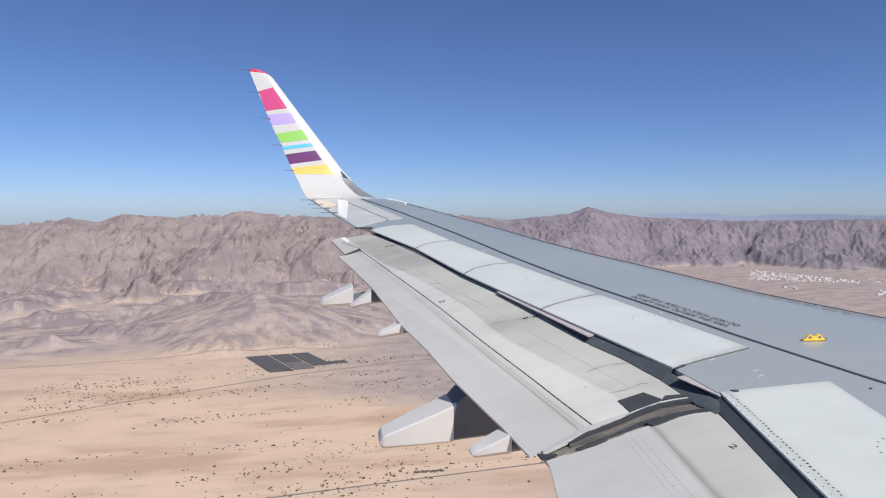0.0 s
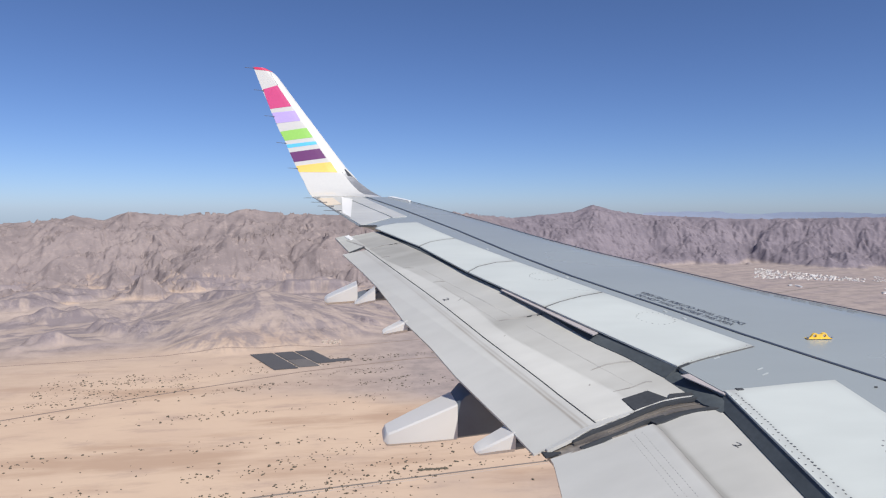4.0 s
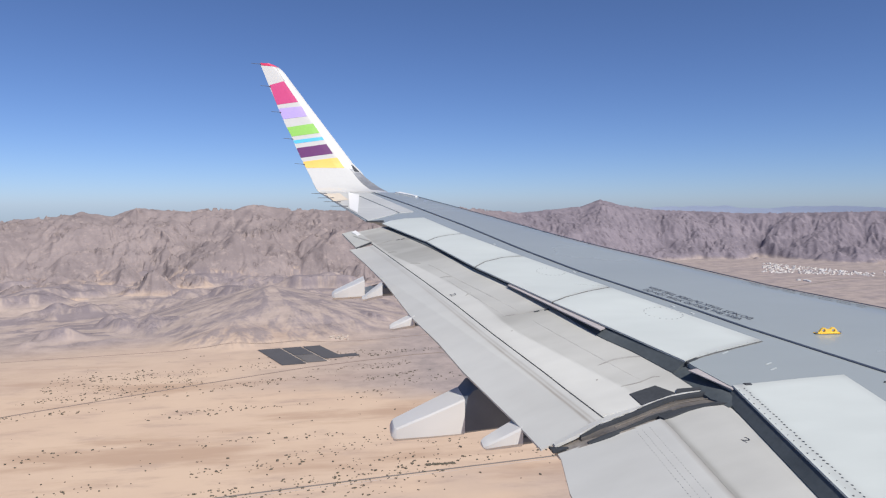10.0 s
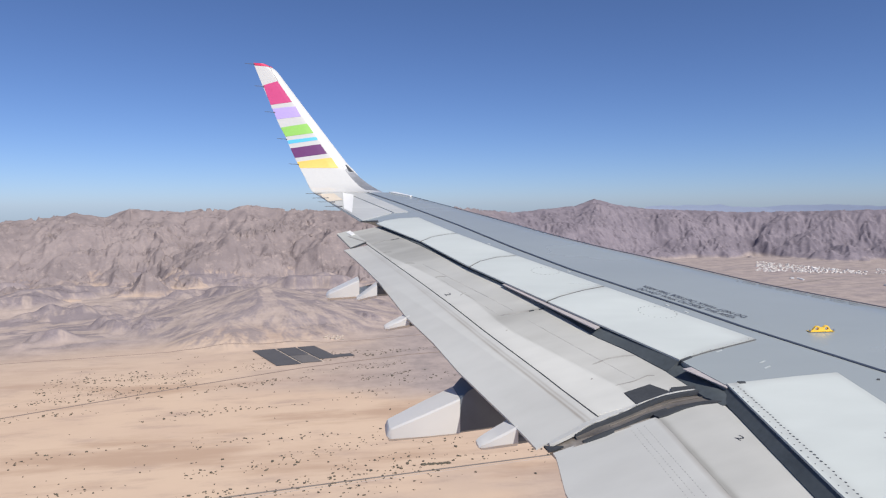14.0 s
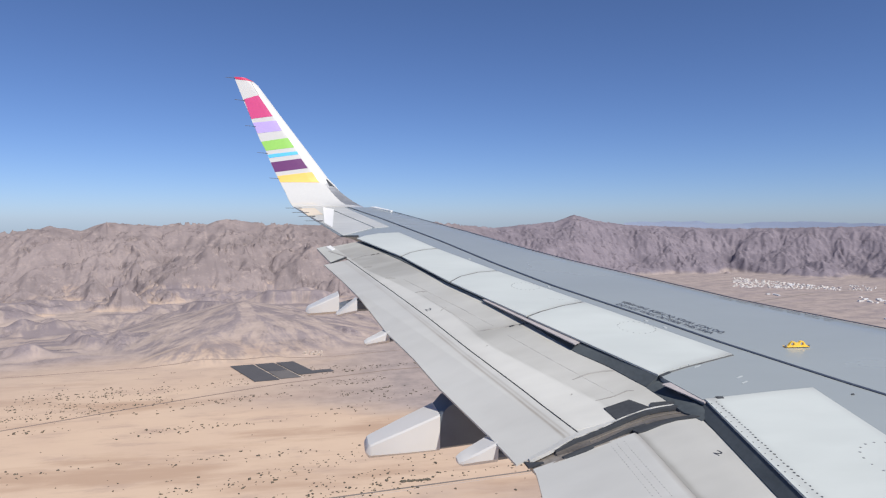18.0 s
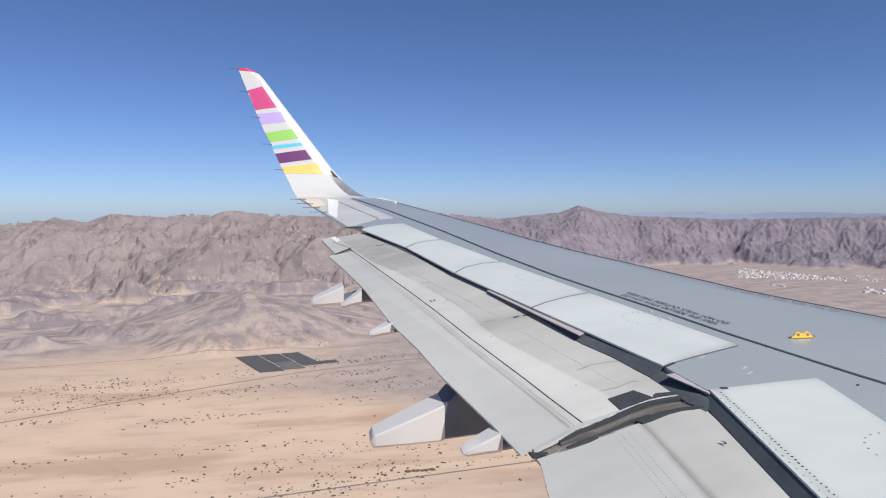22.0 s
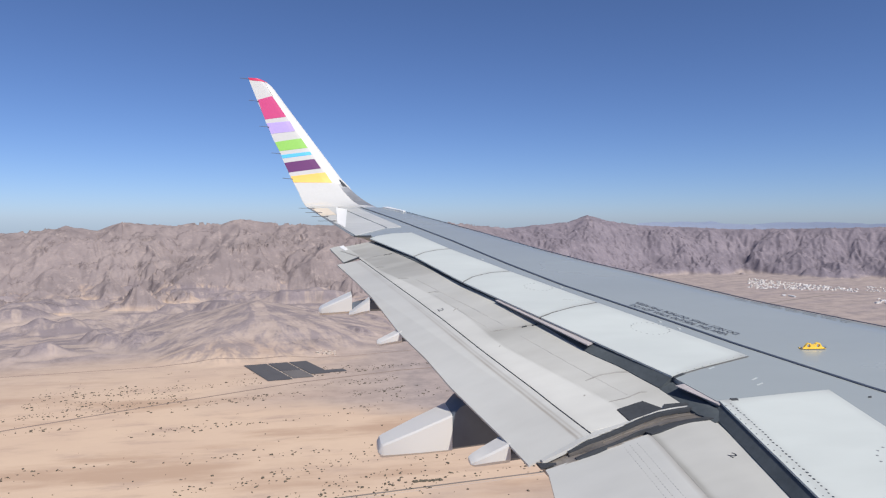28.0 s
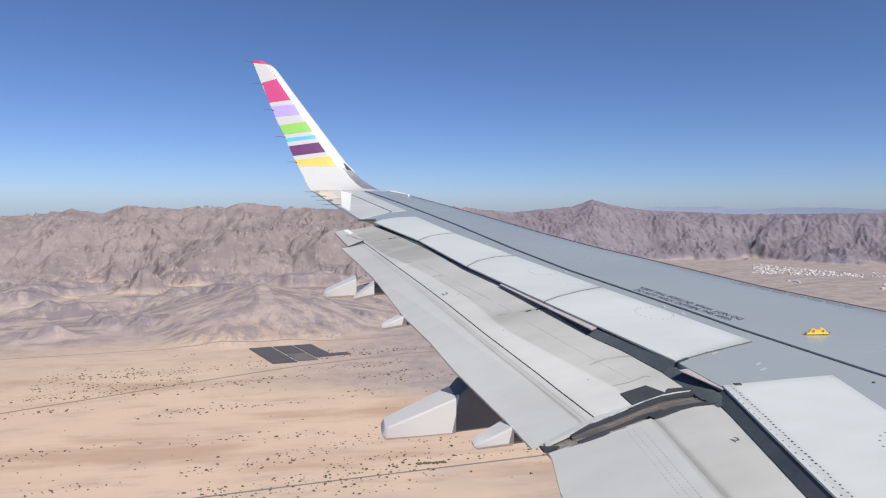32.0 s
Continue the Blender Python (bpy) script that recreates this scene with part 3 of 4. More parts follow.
fairing(5.67, 0.07, (0.47, -1.015, -1.055), (0.655, -0.93, -1.03), (0.74, 0, -1.025), "small pale fairing under the outer flap")

# the seal and channel where the two flaps meet


def strip(name, x0, x1, y0, y1, fn, proud, mat, label, bow=0.0, thick=0.05, taper=1.0, n=12):
    """A narrow strip that runs fore and aft, with its middle bowed sideways."""
    secs_ = []
    for i in range(n + 1):
        f = i / n
        x = x0 + (x1 - x0) * f
        b = bow * math.sin(math.pi * f)
        w = (y1 - y0) * (taper + (1 - taper) * min(1, 3 * f))
        ya, yb = y1 - w + b, y1 + b
        z = fn(x, (y0 + y1) / 2) + proud
        secs_.append([(x, ya, z), (x, ya * 0.7 + yb * 0.3, z + 0.006), (x, ya * 0.3 + yb * 0.7, z + 0.006), (x, yb, z), (x, yb, z - thick), (x, ya, z - thick)])
    return part(name, loft(secs_), mat, wing, label, smooth=True)




def runner(name, low, high, fn, proud, mat, label, thick=0.02, n=16, arch=0.0):
    """A curved strip between two edges given as (x, y) tables along x."""
    secs_ = []
    x0, x1 = max(low[0][0], high[0][0]), min(low[-1][0], high[-1][0])
    for i in range(n + 1):
        x = x0 + (x1 - x0) * i / n
        ya, yb = lerp(low, x), lerp(high, x)
        z = fn(x, (ya + yb) / 2) + proud
        secs_.append([(x, ya, z), (x, ya * 0.7 + yb * 0.3, z + arch), (x, ya * 0.3 + yb * 0.7, z + arch), (x, yb, z), (x, yb, z - thick), (x, ya, z - thick)])
    return part(name, loft(secs_), mat, wing, label, smooth=True)


EDGE_A = [(1.335, 3.548), (1.51, 3.575), (1.66, 3.606), (1.79, 3.645), (1.92, 3.664), (2.03, 3.656), (2.19, 3.618)]
EDGE_C = [(1.335, 3.538), (1.40, 3.540), (1.53, 3.552), (1.70, 3.584), (1.80, 3.608), (1.93, 3.630), (2.02, 3.622), (2.19, 3.588)]
EDGE_D = [(1.335, 3.519), (1.42, 3.486), (1.49, 3.474), (1.585, 3.488), (1.73, 3.522), (1.80, 3.522), (1.92, 3.530), (2.02, 3.514), (2.19, 3.48)]
EDGE_E = [(1.35, 3.454), (1.41, 3.452), (1.48, 3.452), (1.575, 3.468), (1.725, 3.505), (1.79, 3.506), (1.86, 3.508)]
runner("channel_rim", [(1.19, 3.55)] + EDGE_A[:-2] + [(2.10, 3.64)], [(1.19, 3.60), (1.5, 3.655), (2.10, 3.668)], flap_top, 0.0015, FLAP, "pale rim beside the channel")
runner("channel_edge", EDGE_A, [(x, y + 0.007) for x, y in EDGE_A], flap_top, 0.005, WHITE, "thin pale edge of the channel", thick=0.01, n=30)
runner("channel_seal", EDGE_C, EDGE_A, flap_top, 0.004, SEAL, "black seal beside the channel", arch=0.002, n=30)
runner("channel", EDGE_D, EDGE_C, flap_top, -0.004, BROWN, "greasy brown channel between the flaps", arch=-0.004, n=30)
for f0, f1 in ((0.30, 0.40), (0.62, 0.68)):
    runner("channel_wear", [(x, lerp(EDGE_D, x) * (1 - f0) + y * f0) for x, y in EDGE_C][2:], [(x, lerp(EDGE_D, x) * (1 - f1) + y * f1) for x, y in EDGE_C][2:], flap_top, -0.0055, WORN, "worn tan streak in the channel", thick=0.004, n=30)
runner("channel_seal", EDGE_E, [(x, min(y, lerp(EDGE_E, x) + 0.028)) for x, y in EDGE_D if x < 1.95], upper, 0.005, SEAL, "black seal beside the channel", arch=0.002, n=30)
runner("channel_gutter", [(1.19, 3.46), (1.80, 3.46), (2.15, 3.44)], [(1.19, 3.60), (1.40, 3.60), (1.80, 3.60), (2.15, 3.56)], flap_top, -0.016, TANWEAR, "pale rib under the channel", n=20)
runner("channel_seal", [(1.768, 3.478), (1.775, 3.446), (1.83, 3.447), (1.97, 3.474), (2.04, 3.468), (2.16, 3.432)], [(1.768, 3.490), (1.776, 3.500), (1.83, 3.508), (1.91, 3.516), (2.02, 3.506), (2.16, 3.472)], upper, 0.007, SEAL, "black seal pad beside the inner flap", n=34)
runner("channel_end", [(1.235, 3.462), (1.36, 3.452)], [(1.235, 3.535), (1.36, 3.50)], flap_top, -0.002, TANWEAR, "dusty end of the flap rib")
runner("rib_bracket", [(1.165, 3.50), (1.20, 3.50), (1.25, 3.493)], [(1.165, 3.585), (1.20, 3.545), (1.25, 3.508)], flap_top, 0.004, SEAL, "dark bracket at the flap corner", thick=0.012)
slab("rubber_patch", ((1.97, 3.672), (1.90, 3.80), (1.728, 3.78), (1.742, 3.64)), flap_top, 0.006, 0.01, SEAL, "black rubber patch on the flap", cuts=3, bevel=0)
slab("rubber_patch", ((2.14, 3.638), (2.12, 3.668), (1.99, 3.707), (1.966, 3.672)), flap_top, 0.010, 0.01, SEAL, "black rubber patch on the flap", cuts=3, bevel=0)
# seams and grime on the flap
for x, y in ((1.566, 5.145), (0.724, 7.812), (1.645, 5.135), (0.775, 7.805)):
    runner("flap_clip", [(x - 0.02, y - 0.012), (x + 0.02, y - 0.012)], [(x - 0.02, y + 0.012), (x + 0.02, y + 0.012)], flap_top, 0.003, SEAL, "small dark clip", thick=0.006, n=1)
slab("bright_end_plate", ((0.265, 8.55), (0.315, 8.34), (0.275, 8.31), (0.215, 8.50)), flap_top, 0.010, 0.01, BRIGHT, "bright end plate of the flap", cuts=2, bevel=0)


def seam(name, line, width, fn, mat, label, proud=0.0012):
    """A thin seam along a bowed line."""
    pts = [Vector(bowed(line, k / 14)) for k in range(15)]
    one, two = [], []
    for k, p in enumerate(pts):
        d = (pts[min(k + 1, 14)] - pts[max(k - 1, 0)]).normalized()
        w = width * (0.5 - 0.3 * abs(k / 7 - 1) ** 3)
        one.append((p.x - d.y * w, p.y + d.x * w))
        two.append((p.x + d.y * w, p.y - d.x * w))
    return sheet(name, one, two, fn, proud, 0.003, mat, label, across=1, along=28)


# seams and bowed joints of the fore element
seam("panel_joint", [(1.30, 5.19), (1.34, 5.18), (1.455, 5.165), (1.566, 5.148), (1.637, 5.145), (1.73, 5.09)], 0.020, flap_top, SMUDGE, "dirty bowed joint across the flap")
seam("panel_joint", [(1.69, 4.18), (1.806, 4.205), (1.918, 4.189), (2.03, 4.14)], 0.016, flap_top, SMUDGE, "dirty bowed joint across the flap")
seam("panel_joint", [(1.72, 3.885), (1.833, 3.88), (1.94, 3.905), (1.975, 3.888)], 0.011, flap_top, SMUDGE, "dirty bowed joint across the flap")
seam("panel_joint", [(0.48, 7.78), (0.56, 7.815), (0.63, 7.833), (0.72, 7.815), (0.80, 7.81)], 0.022, flap_top, SMUDGE, "dirty bowed joint across the flap")
seam("panel_seam", [(1.856, 3.91), (1.706, 4.356), (1.60, 4.68), (1.498, 4.999)], 0.008, flap_top, SOFTLINE, "thin seam along the flap")
seam("panel_seam", [(1.440, 5.22), (1.335, 5.53), (1.233, 5.84), (1.08, 6.30), (0.93, 6.75)], 0.010, flap_top, SOFTLINE, "thin seam along the flap")
seam("panel_seam", [(1.322, 5.19), (1.19, 5.63), (1.03, 6.20)], 0.010, flap_top, SOFTLINE, "thin seam along the flap")
for line in ([(0.98, 6.31), (1.04, 6.30), (1.08, 6.26)], [(0.76, 6.90), (0.80, 6.88), (0.86, 6.83)], [(0.58, 7.40), (0.62, 7.40), (0.67, 7.36)]):
    seam("panel_seam", line, 0.018, flap_top, SMUDGE, "short scuffed seam on the flap")
for x, y, r_ in ((1.139, 5.77, 0.028), (1.307, 4.916, 0.007), (1.62, 4.02, 0.006)):
    seam("scuff_mark", [(x - r_, y - r_), (x, y), (x + r_, y + r_ * 0.4)], 0.011, flap_top, SMUDGE, "small dark scuff on the flap")
runner("aileron_gap", [(0.40, 8.60), (0.62, 8.62)], [(0.40, 8.65), (0.62, 8.66)], top, 0.014, SEAL, "dark gap beside the aileron", n=2)

# stencils
def stencil(text, p0, p1, size, fn, proud, name="stencil", flip=False):
    """Words laid on the surface fn from p0 to p1."""
    cu = bpy.data.curves.new(name, "FONT")
    cu.body, cu.size, cu.extrude = text, 1.0, 0.0
    ob = bpy.data.objects.new(name, cu)
    scene.collection.objects.link(ob)
    bpy.context.view_layer.update()
    me = bpy.data.meshes.new_from_object(ob.evaluated_get(bpy.context.evaluated_depsgraph_get()))
    bpy.data.objects.remove(ob)
    bm = bmesh.new()
    bm.from_mesh(me)
    xs = [v.co.x for v in bm.verts]
    lo, wide = min(xs), max(xs) - min(xs)
    a, b = Vector(p0), Vector(p1)
    d = b - a
    side = Vector((-d.y, d.x)).normalized()
    for v in bm.verts:
        p = a + d * ((v.co.x - lo) / wide) + side * (v.co.y * size)
        v.co = (p.x, p.y, fn(p.x, p.y) + proud)
    return part(name, bm, INK, wing, "dark stencilled words")


stencil("DO NOT WALK OUTSIDE THIS AREA", (2.575, 5.41), (2.95, 4.59), 0.085, top, 0.005)
stencil("DO NOT WALK OUTSIDE THIS AREA", (3.09, 4.62), (2.70, 5.50), 0.085, top, 0.005)
stencil("2", (2.01, 3.095), (2.02, 3.055), 0.052, inner_top, 0.0015)
stencil("2", (0.99, 5.85), (1.00, 5.79), 0.07, flap_top, 0.0015)
for i in range(34):
    f = i / 34
    for k in (0, 1):
        if (i * 7 + k * 3) % 5:
            x, y = 3.65 + 0.56 * f - 0.05 * k, 5.60 - 0.78 * f - 0.02 * k
            slab("stencil_bar", ((x + 0.018, y - 0.003), (x + 0.029, y - 0.017), (x + 0.012, y - 0.022), (x, y - 0.008)), top, 0.0015, 0.001, FAINT, cuts=1, bevel=0)


def discs(name, spots, r, fn, proud, mat, label):
    """Many small round fasteners joined in one part."""
    bm = bmesh.new()
    for x, y, s in spots:
        z = fn(x, y) + proud
        ring = [bm.verts.new((x + r * s * math.cos(k * math.pi / 3), y + r * s * math.sin(k * math.pi / 3), z)) for k in range(6)]
        cap = [bm.verts.new((v.co.x, v.co.y, z - 0.004)) for v in ring]
        bm.faces.new(ring)
        for k in range(6):
            bm.faces.new((ring[k], cap[k], cap[(k + 1) % 6], ring[(k + 1) % 6]))
    return tagged(part(name, bm, mat, wing, label), kind="stuff")


rng = random.Random(4)
spots = []
for i in range(66):
    y = 3.46 - i * 0.028
    xe = 1.752 + 0.126 * y
    spots += [(xe + 0.08 + rng.uniform(-0.004, 0.004), y, rng.uniform(0.8, 1.3)), (xe + 0.040, y + 0.012, rng.uniform(0.5, 0.9) * (i % 2))]
for i in range(9):
    spots.append((2.20 + i * 0.075, 3.925 + i * 0.031, 0.35))
discs("fastener_row", spots, 0.0055, top, 0.0075, INK, "dark fastener heads in rows")
spots = []
for i in range(52):
    y = 3.34 - i * 0.025
    spots += [(1.685 - 0.0013 * i - dx, y + 0.08, rng.uniform(0.4, 0.9)) for dx in (0, 0.042, 0.075)]
discs("fastener_row", spots, 0.0034, inner_top, 0.001, material("worn_fastener", (0.24, 0.24, 0.25), 0.5), "dark fastener heads in rows")
spots = []
for cx, cy, rr_ in ((1.975, 6.05, 0.13), (2.45, 4.79, 0.14), (2.79, 2.72, 0.19)):
    for k in range(20):
        a = k * math.pi / 10
        spots.append((cx + rr_ * math.cos(a), cy + rr_ * math.sin(a), rng.uniform(0.5, 0.9)))
for i in range(20):
    spots.append((2.05 + i * 0.012, 5.62 - i * 0.004, 0.3))
discs("fastener_ring", spots, 0.008, top, 0.0075, material("grey_fastener", (0.24, 0.25, 0.26), 0.5), "grey fastener rings")
strip("latch", 2.30, 2.34, 3.50, 3.53, top, 0.006, SEAL, "dark latch on the spoiler corner", 0.0, thick=0.01, n=2)
strip("drain_cap", 3.155, 3.172, 3.458, 3.466, top, 0.003, SEAL, "dark fitting on the skin", 0.0, thick=0.01, n=2)


# the yellow fitting with two eyes
def fitting(x, y):
    z = top(x, y)
    root = tagged(new("yellow_fitting"), "yellow painted metal bracket with two eyes", "wing fitting")
    root.location = (x * WING, y * WING, EYE + z * WING)
    root.rotation_euler, root.scale = (0, 0, radians(-4)), (0.80 * WING, 0.8 * WING, 0.62 * WING)
    bm = bmesh.new()
    outer = [(-0.115, 0.0), (-0.085, 0.022), (-0.06, 0.06), (-0.045, 0.072), (-0.028, 0.066), (-0.015, 0.052), (0.015, 0.052), (0.028, 0.068), (0.045, 0.075), (0.062, 0.062), (0.085, 0.022), (0.115, 0.0)]
    loops = [outer] + [[(cx + 0.017 * math.cos(k * math.pi / 5), 0.038 + 0.019 * math.sin(k * math.pi / 5)) for k in range(10)] for cx in (-0.045, 0.045)]
    edges = []
    for lp in loops:
        vs = [bm.verts.new((px, 0, pz)) for px, pz in lp]
        edges += [bm.edges.new((vs[k], vs[(k + 1) % len(vs)])) for k in range(len(vs))]
    bmesh.ops.triangle_fill(bm, edges=edges, use_beauty=True)
    bmesh.ops.solidify(bm, geom=bm.faces[:], thickness=0.022)
    part("eye_plate", bm, YELLOW, root)
    bm = bmesh.new()
    bmesh.ops.create_cube(bm, size=1, matrix=Matrix.Translation((0, 0, 0.006)) @ Matrix.Diagonal((0.235, 0.06, 0.010, 1)))
    bmesh.ops.bevel(bm, geom=bm.edges[:], offset=0.004, segments=2, affect="EDGES")
    part("base_plate", bm, YELLOW, root)
    for sx in (-0.11, 0.11):
        bm = bmesh.new()
        bmesh.ops.create_cone(bm, cap_ends=True, segments=6, radius1=0.012, radius2=0.010, depth=0.014, matrix=Matrix.Translation((sx, -0.02, 0.018)))
        part("bolt", bm, STEEL, root)
    return root


fitting(3.42, 4.27)

# small pieces belong to the part that carries them
CARRIED = {"panel_seam": flap_fore, "panel_joint": flap_fore, "flap_clip": flap_fore, "rubber_patch": flap_fore, "flap_slot": flap_fore, 
           "bright_end_plate": flap_fore, "scuff_mark": flap_fore, "flap_tip_joint": flap_fore, "walkway_line": skin, "leading_edge_line": skin, "stencil_bar": skin, "scratch": skin, "hinge_mark": skin,
           "joint_seal": skin, "drain_cap": skin, "tip_seam": skin, "aileron_patch": aileron, "static_wick": aileron}
for ob in list(wing.children):
    kind_ = ob.name.split(".")[0]
    if kind_ in CARRIED:
        ob.parent = CARRIED[kind_]

# ---- the land ----
SAND = bpy.data.materials.new("desert_ground")
SAND.use_nodes = True


def ground_nodes(m):
    """Sand, gravel and bare rock, told apart by the sheet's own 'rock' and 'soil' values and broken up by noise; a
    third value tints the far range for haze, and the gravel.
    """
    nt = m.node_tree
    nd, ln = nt.nodes, nt.links
    bsdf = nd["Principled BSDF"]
    bsdf.inputs["Roughness"].default_value = 0.95
    bsdf.inputs["Specular IOR Level"].default_value = 0.1
    co = nd.new("ShaderNodeTexCoord")

    def noise_at(scale, detail=8, rough=0.6, squash=(1, 1, 1)):
        mp = nd.new("ShaderNodeMapping")
        mp.inputs["Scale"].default_value = squash
        ln.new(co.outputs["Object"], mp.inputs["Vector"])
        n = nd.new("ShaderNodeTexNoise")
        n.inputs["Scale"].default_value, n.inputs["Detail"].default_value, n.inputs["Roughness"].default_value = scale, detail, rough
        ln.new(mp.outputs[0], n.inputs["Vector"])
        return n.outputs[0]

    def ramp(v, a, b):
        r = nd.new("ShaderNodeMapRange")
        r.interpolation_type = "SMOOTHSTEP"
        r.inputs["From Min"].default_value, r.inputs["From Max"].default_value = a, b
        ln.new(v, r.inputs["Value"])
        return r.outputs[0]

    def mix(f, a, b):
        x = nd.new("ShaderNodeMix")
        x.data_type = "RGBA"
        ln.new(f, x.inputs["Factor"])
        for k, c in ((6, a), (7, b)):
            if isinstance(c, tuple):
                x.inputs[k].default_value = (*c, 1)
            else:
                ln.new(c, x.inputs[k])
        return x.outputs[2]

    def attr(name):
        a = nd.new("ShaderNodeAttribute")
        a.attribute_name = name
        return a.outputs["Fac"]

    sand = mix(ramp(noise_at(0.006, 6), 0.35, 0.68), SAND_A, SAND_B)
    sand = mix(ramp(noise_at(0.03, 8, 0.65, (0.35, 1, 1)), 0.48, 0.75), sand, SAND_C)
    sand = mix(ramp(noise_at(0.008, 7, 0.62, (0.28, 1, 1)), 0.49, 0.66), sand, SAND_D)
    soil = mix(ramp(noise_at(0.02, 9, 0.7), 0.35, 0.7), SOIL_A, SOIL_B)
    plain = mix(attr("soil"), sand, soil)
    rock = mix(ramp(noise_at(0.010, 12, 0.78), 0.38, 0.62), ROCK_A, ROCK_B)
    rock = mix(ramp(noise_at(0.0035, 6, 0.6, (1, 1, 2)), 0.46, 0.60), rock, ROCK_D)
    rock = mix(ramp(noise_at(0.028, 10, 0.8, (1, 0.6, 1.6)), 0.50, 0.68), rock, ROCK_C)
    rock = mix(ramp(noise_at(0.075, 9, 0.8, (1, 1, 1.4)), 0.50, 0.66), rock, ROCK_E)
    crack = nd.new("ShaderNodeMath")
    crack.operation = "COMPARE"
    crack.inputs[1].default_value, crack.inputs[2].default_value = 0.5, 0.014
    ln.new(noise_at(0.0075, 9, 0.62, (1, 1, 0.5)), crack.inputs[0])
    gate = nd.new("ShaderNodeMath")
    gate.operation = "MULTIPLY"
    ln.new(crack.outputs[0], gate.inputs[0])
    ln.new(ramp(noise_at(0.02, 3), 0.5, 0.62), gate.inputs[1])
    rock = mix(gate.outputs[0], rock, (0.18, 0.15, 0.15))
    # bluer rock colour: haze painted on the far range, darker stones in the gravel
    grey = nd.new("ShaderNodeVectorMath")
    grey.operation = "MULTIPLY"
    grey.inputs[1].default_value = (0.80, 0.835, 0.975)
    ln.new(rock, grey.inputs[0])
    rock = mix(attr("haze_gravel"), rock, grey.outputs[0])
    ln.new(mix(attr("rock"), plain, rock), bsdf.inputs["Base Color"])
    b = nd.new("ShaderNodeBump")
    b.inputs["Strength"].default_value, b.inputs["Distance"].default_value = 0.28, 3.6
    rough = nd.new("ShaderNodeMath")
    rough.operation = "MULTIPLY"
    stony = nd.new("ShaderNodeMath")
    stony.operation = "MULTIPLY_ADD"
    stony.inputs[1].default_value, stony.inputs[2].default_value = 0.9, 0.1
    ln.new(attr("rock"), stony.inputs[0])
    ln.new(noise_at(0.14, 10, 0.85), rough.inputs[0])
    ln.new(stony.outputs[0], rough.inputs[1])
    ln.new(rough.outputs[0], b.inputs["Height"])
    ln.new(b.outputs[0], bsdf.inputs["Normal"])


SAND_D = (0.45, 0.318, 0.232)
SAND_A, SAND_B, SAND_C = (0.595, 0.45, 0.335), (0.55, 0.41, 0.31), (0.445, 0.33, 0.262)
SOIL_A, SOIL_B = (0.395, 0.328, 0.303), (0.275, 0.235, 0.225)
ROCK_E = (0.240, 0.203, 0.203)
ROCK_D = (0.222, 0.187, 0.187)
ROCK_A, ROCK_B, ROCK_C = (0.298, 0.250, 0.243), (0.240, 0.202, 0.203), (0.345, 0.287, 0.270)
ground_nodes(SAND)

LAT = np.random.RandomState(7).rand(256, 256).astype(np.float64)


def value_noise(x, y):
    xi, yi = np.floor(x).astype(int), np.floor(y).astype(int)
    fx, fy = x - xi, y - yi
    fx, fy = fx * fx * fx * (fx * (fx * 6 - 15) + 10), fy * fy * fy * (fy * (fy * 6 - 15) + 10)
    a, b = LAT[xi % 256, yi % 256], LAT[(xi + 1) % 256, yi % 256]
    c, d = LAT[xi % 256, (yi + 1) % 256], LAT[(xi + 1) % 256, (yi + 1) % 256]
    return a + (b - a) * fx + (c - a) * fy + (a - b - c + d) * fx * fy


def fbm(x, y, octaves, gain=0.5):
    t, amp, k = 0.0, 1.0, 0.0
    for o in range(octaves):
        c, s = math.cos(o * 0.9), math.sin(o * 0.9)
        t = t + amp * value_noise((x * c - y * s) * 2 ** o + 17.3 * o, (x * s + y * c) * 2 ** o + 9.1 * o)
        k += amp
        amp *= gain
    return t / k


def ridged(x, y, octaves, gain=0.5):
    t, amp, k, w = 0.0, 1.0, 0.0, 1.0
    for o in range(octaves):
        c, s = math.cos(o * 1.1 + 0.4), math.sin(o * 1.1 + 0.4)
        n = value_noise((x * c - y * s) * 2 ** o + 31.7 * o, (x * s + y * c) * 2 ** o + 5.9 * o)
        n = (1 - np.abs(2 * n - 1)) ** 1.3
        t = t + amp * n * w
        w = np.clip(n * 1.6, 0.25, 1)
        k += amp
        amp *= gain
    return t / k


def gullies(x, y, sx, sy, length):
    """Rills that run down the slope (sx, sy), about one in each length: their height (-1 to 1) and its gradient."""
    steep = np.hypot(sx, sy) + 0.02
    dx, dy = -sy / steep, sx / steep
    px, py = x / length, y / length
    ix, iy = np.floor(px).astype(int), np.floor(py).astype(int)
    c = s = 0.0
    w = 1e-4
    for i in (-1, 0, 1):
        for j in (-1, 0, 1):
            qx = px - ix - i - LAT[(ix + i) % 256, (iy + j) % 256]
            qy = py - iy - j - LAT[(iy + j + 91) % 256, (ix + i + 37) % 256]
            k = np.clip(1.15 - qx * qx - qy * qy, 0, None) ** 2
            ph = 2 * math.pi * (qx * dx + qy * dy)
            c, s, w = c + k * np.cos(ph), s - k * np.sin(ph), w + k
    s = s / w * (2 * math.pi / length)
    return c / w, s * dx, s * dy


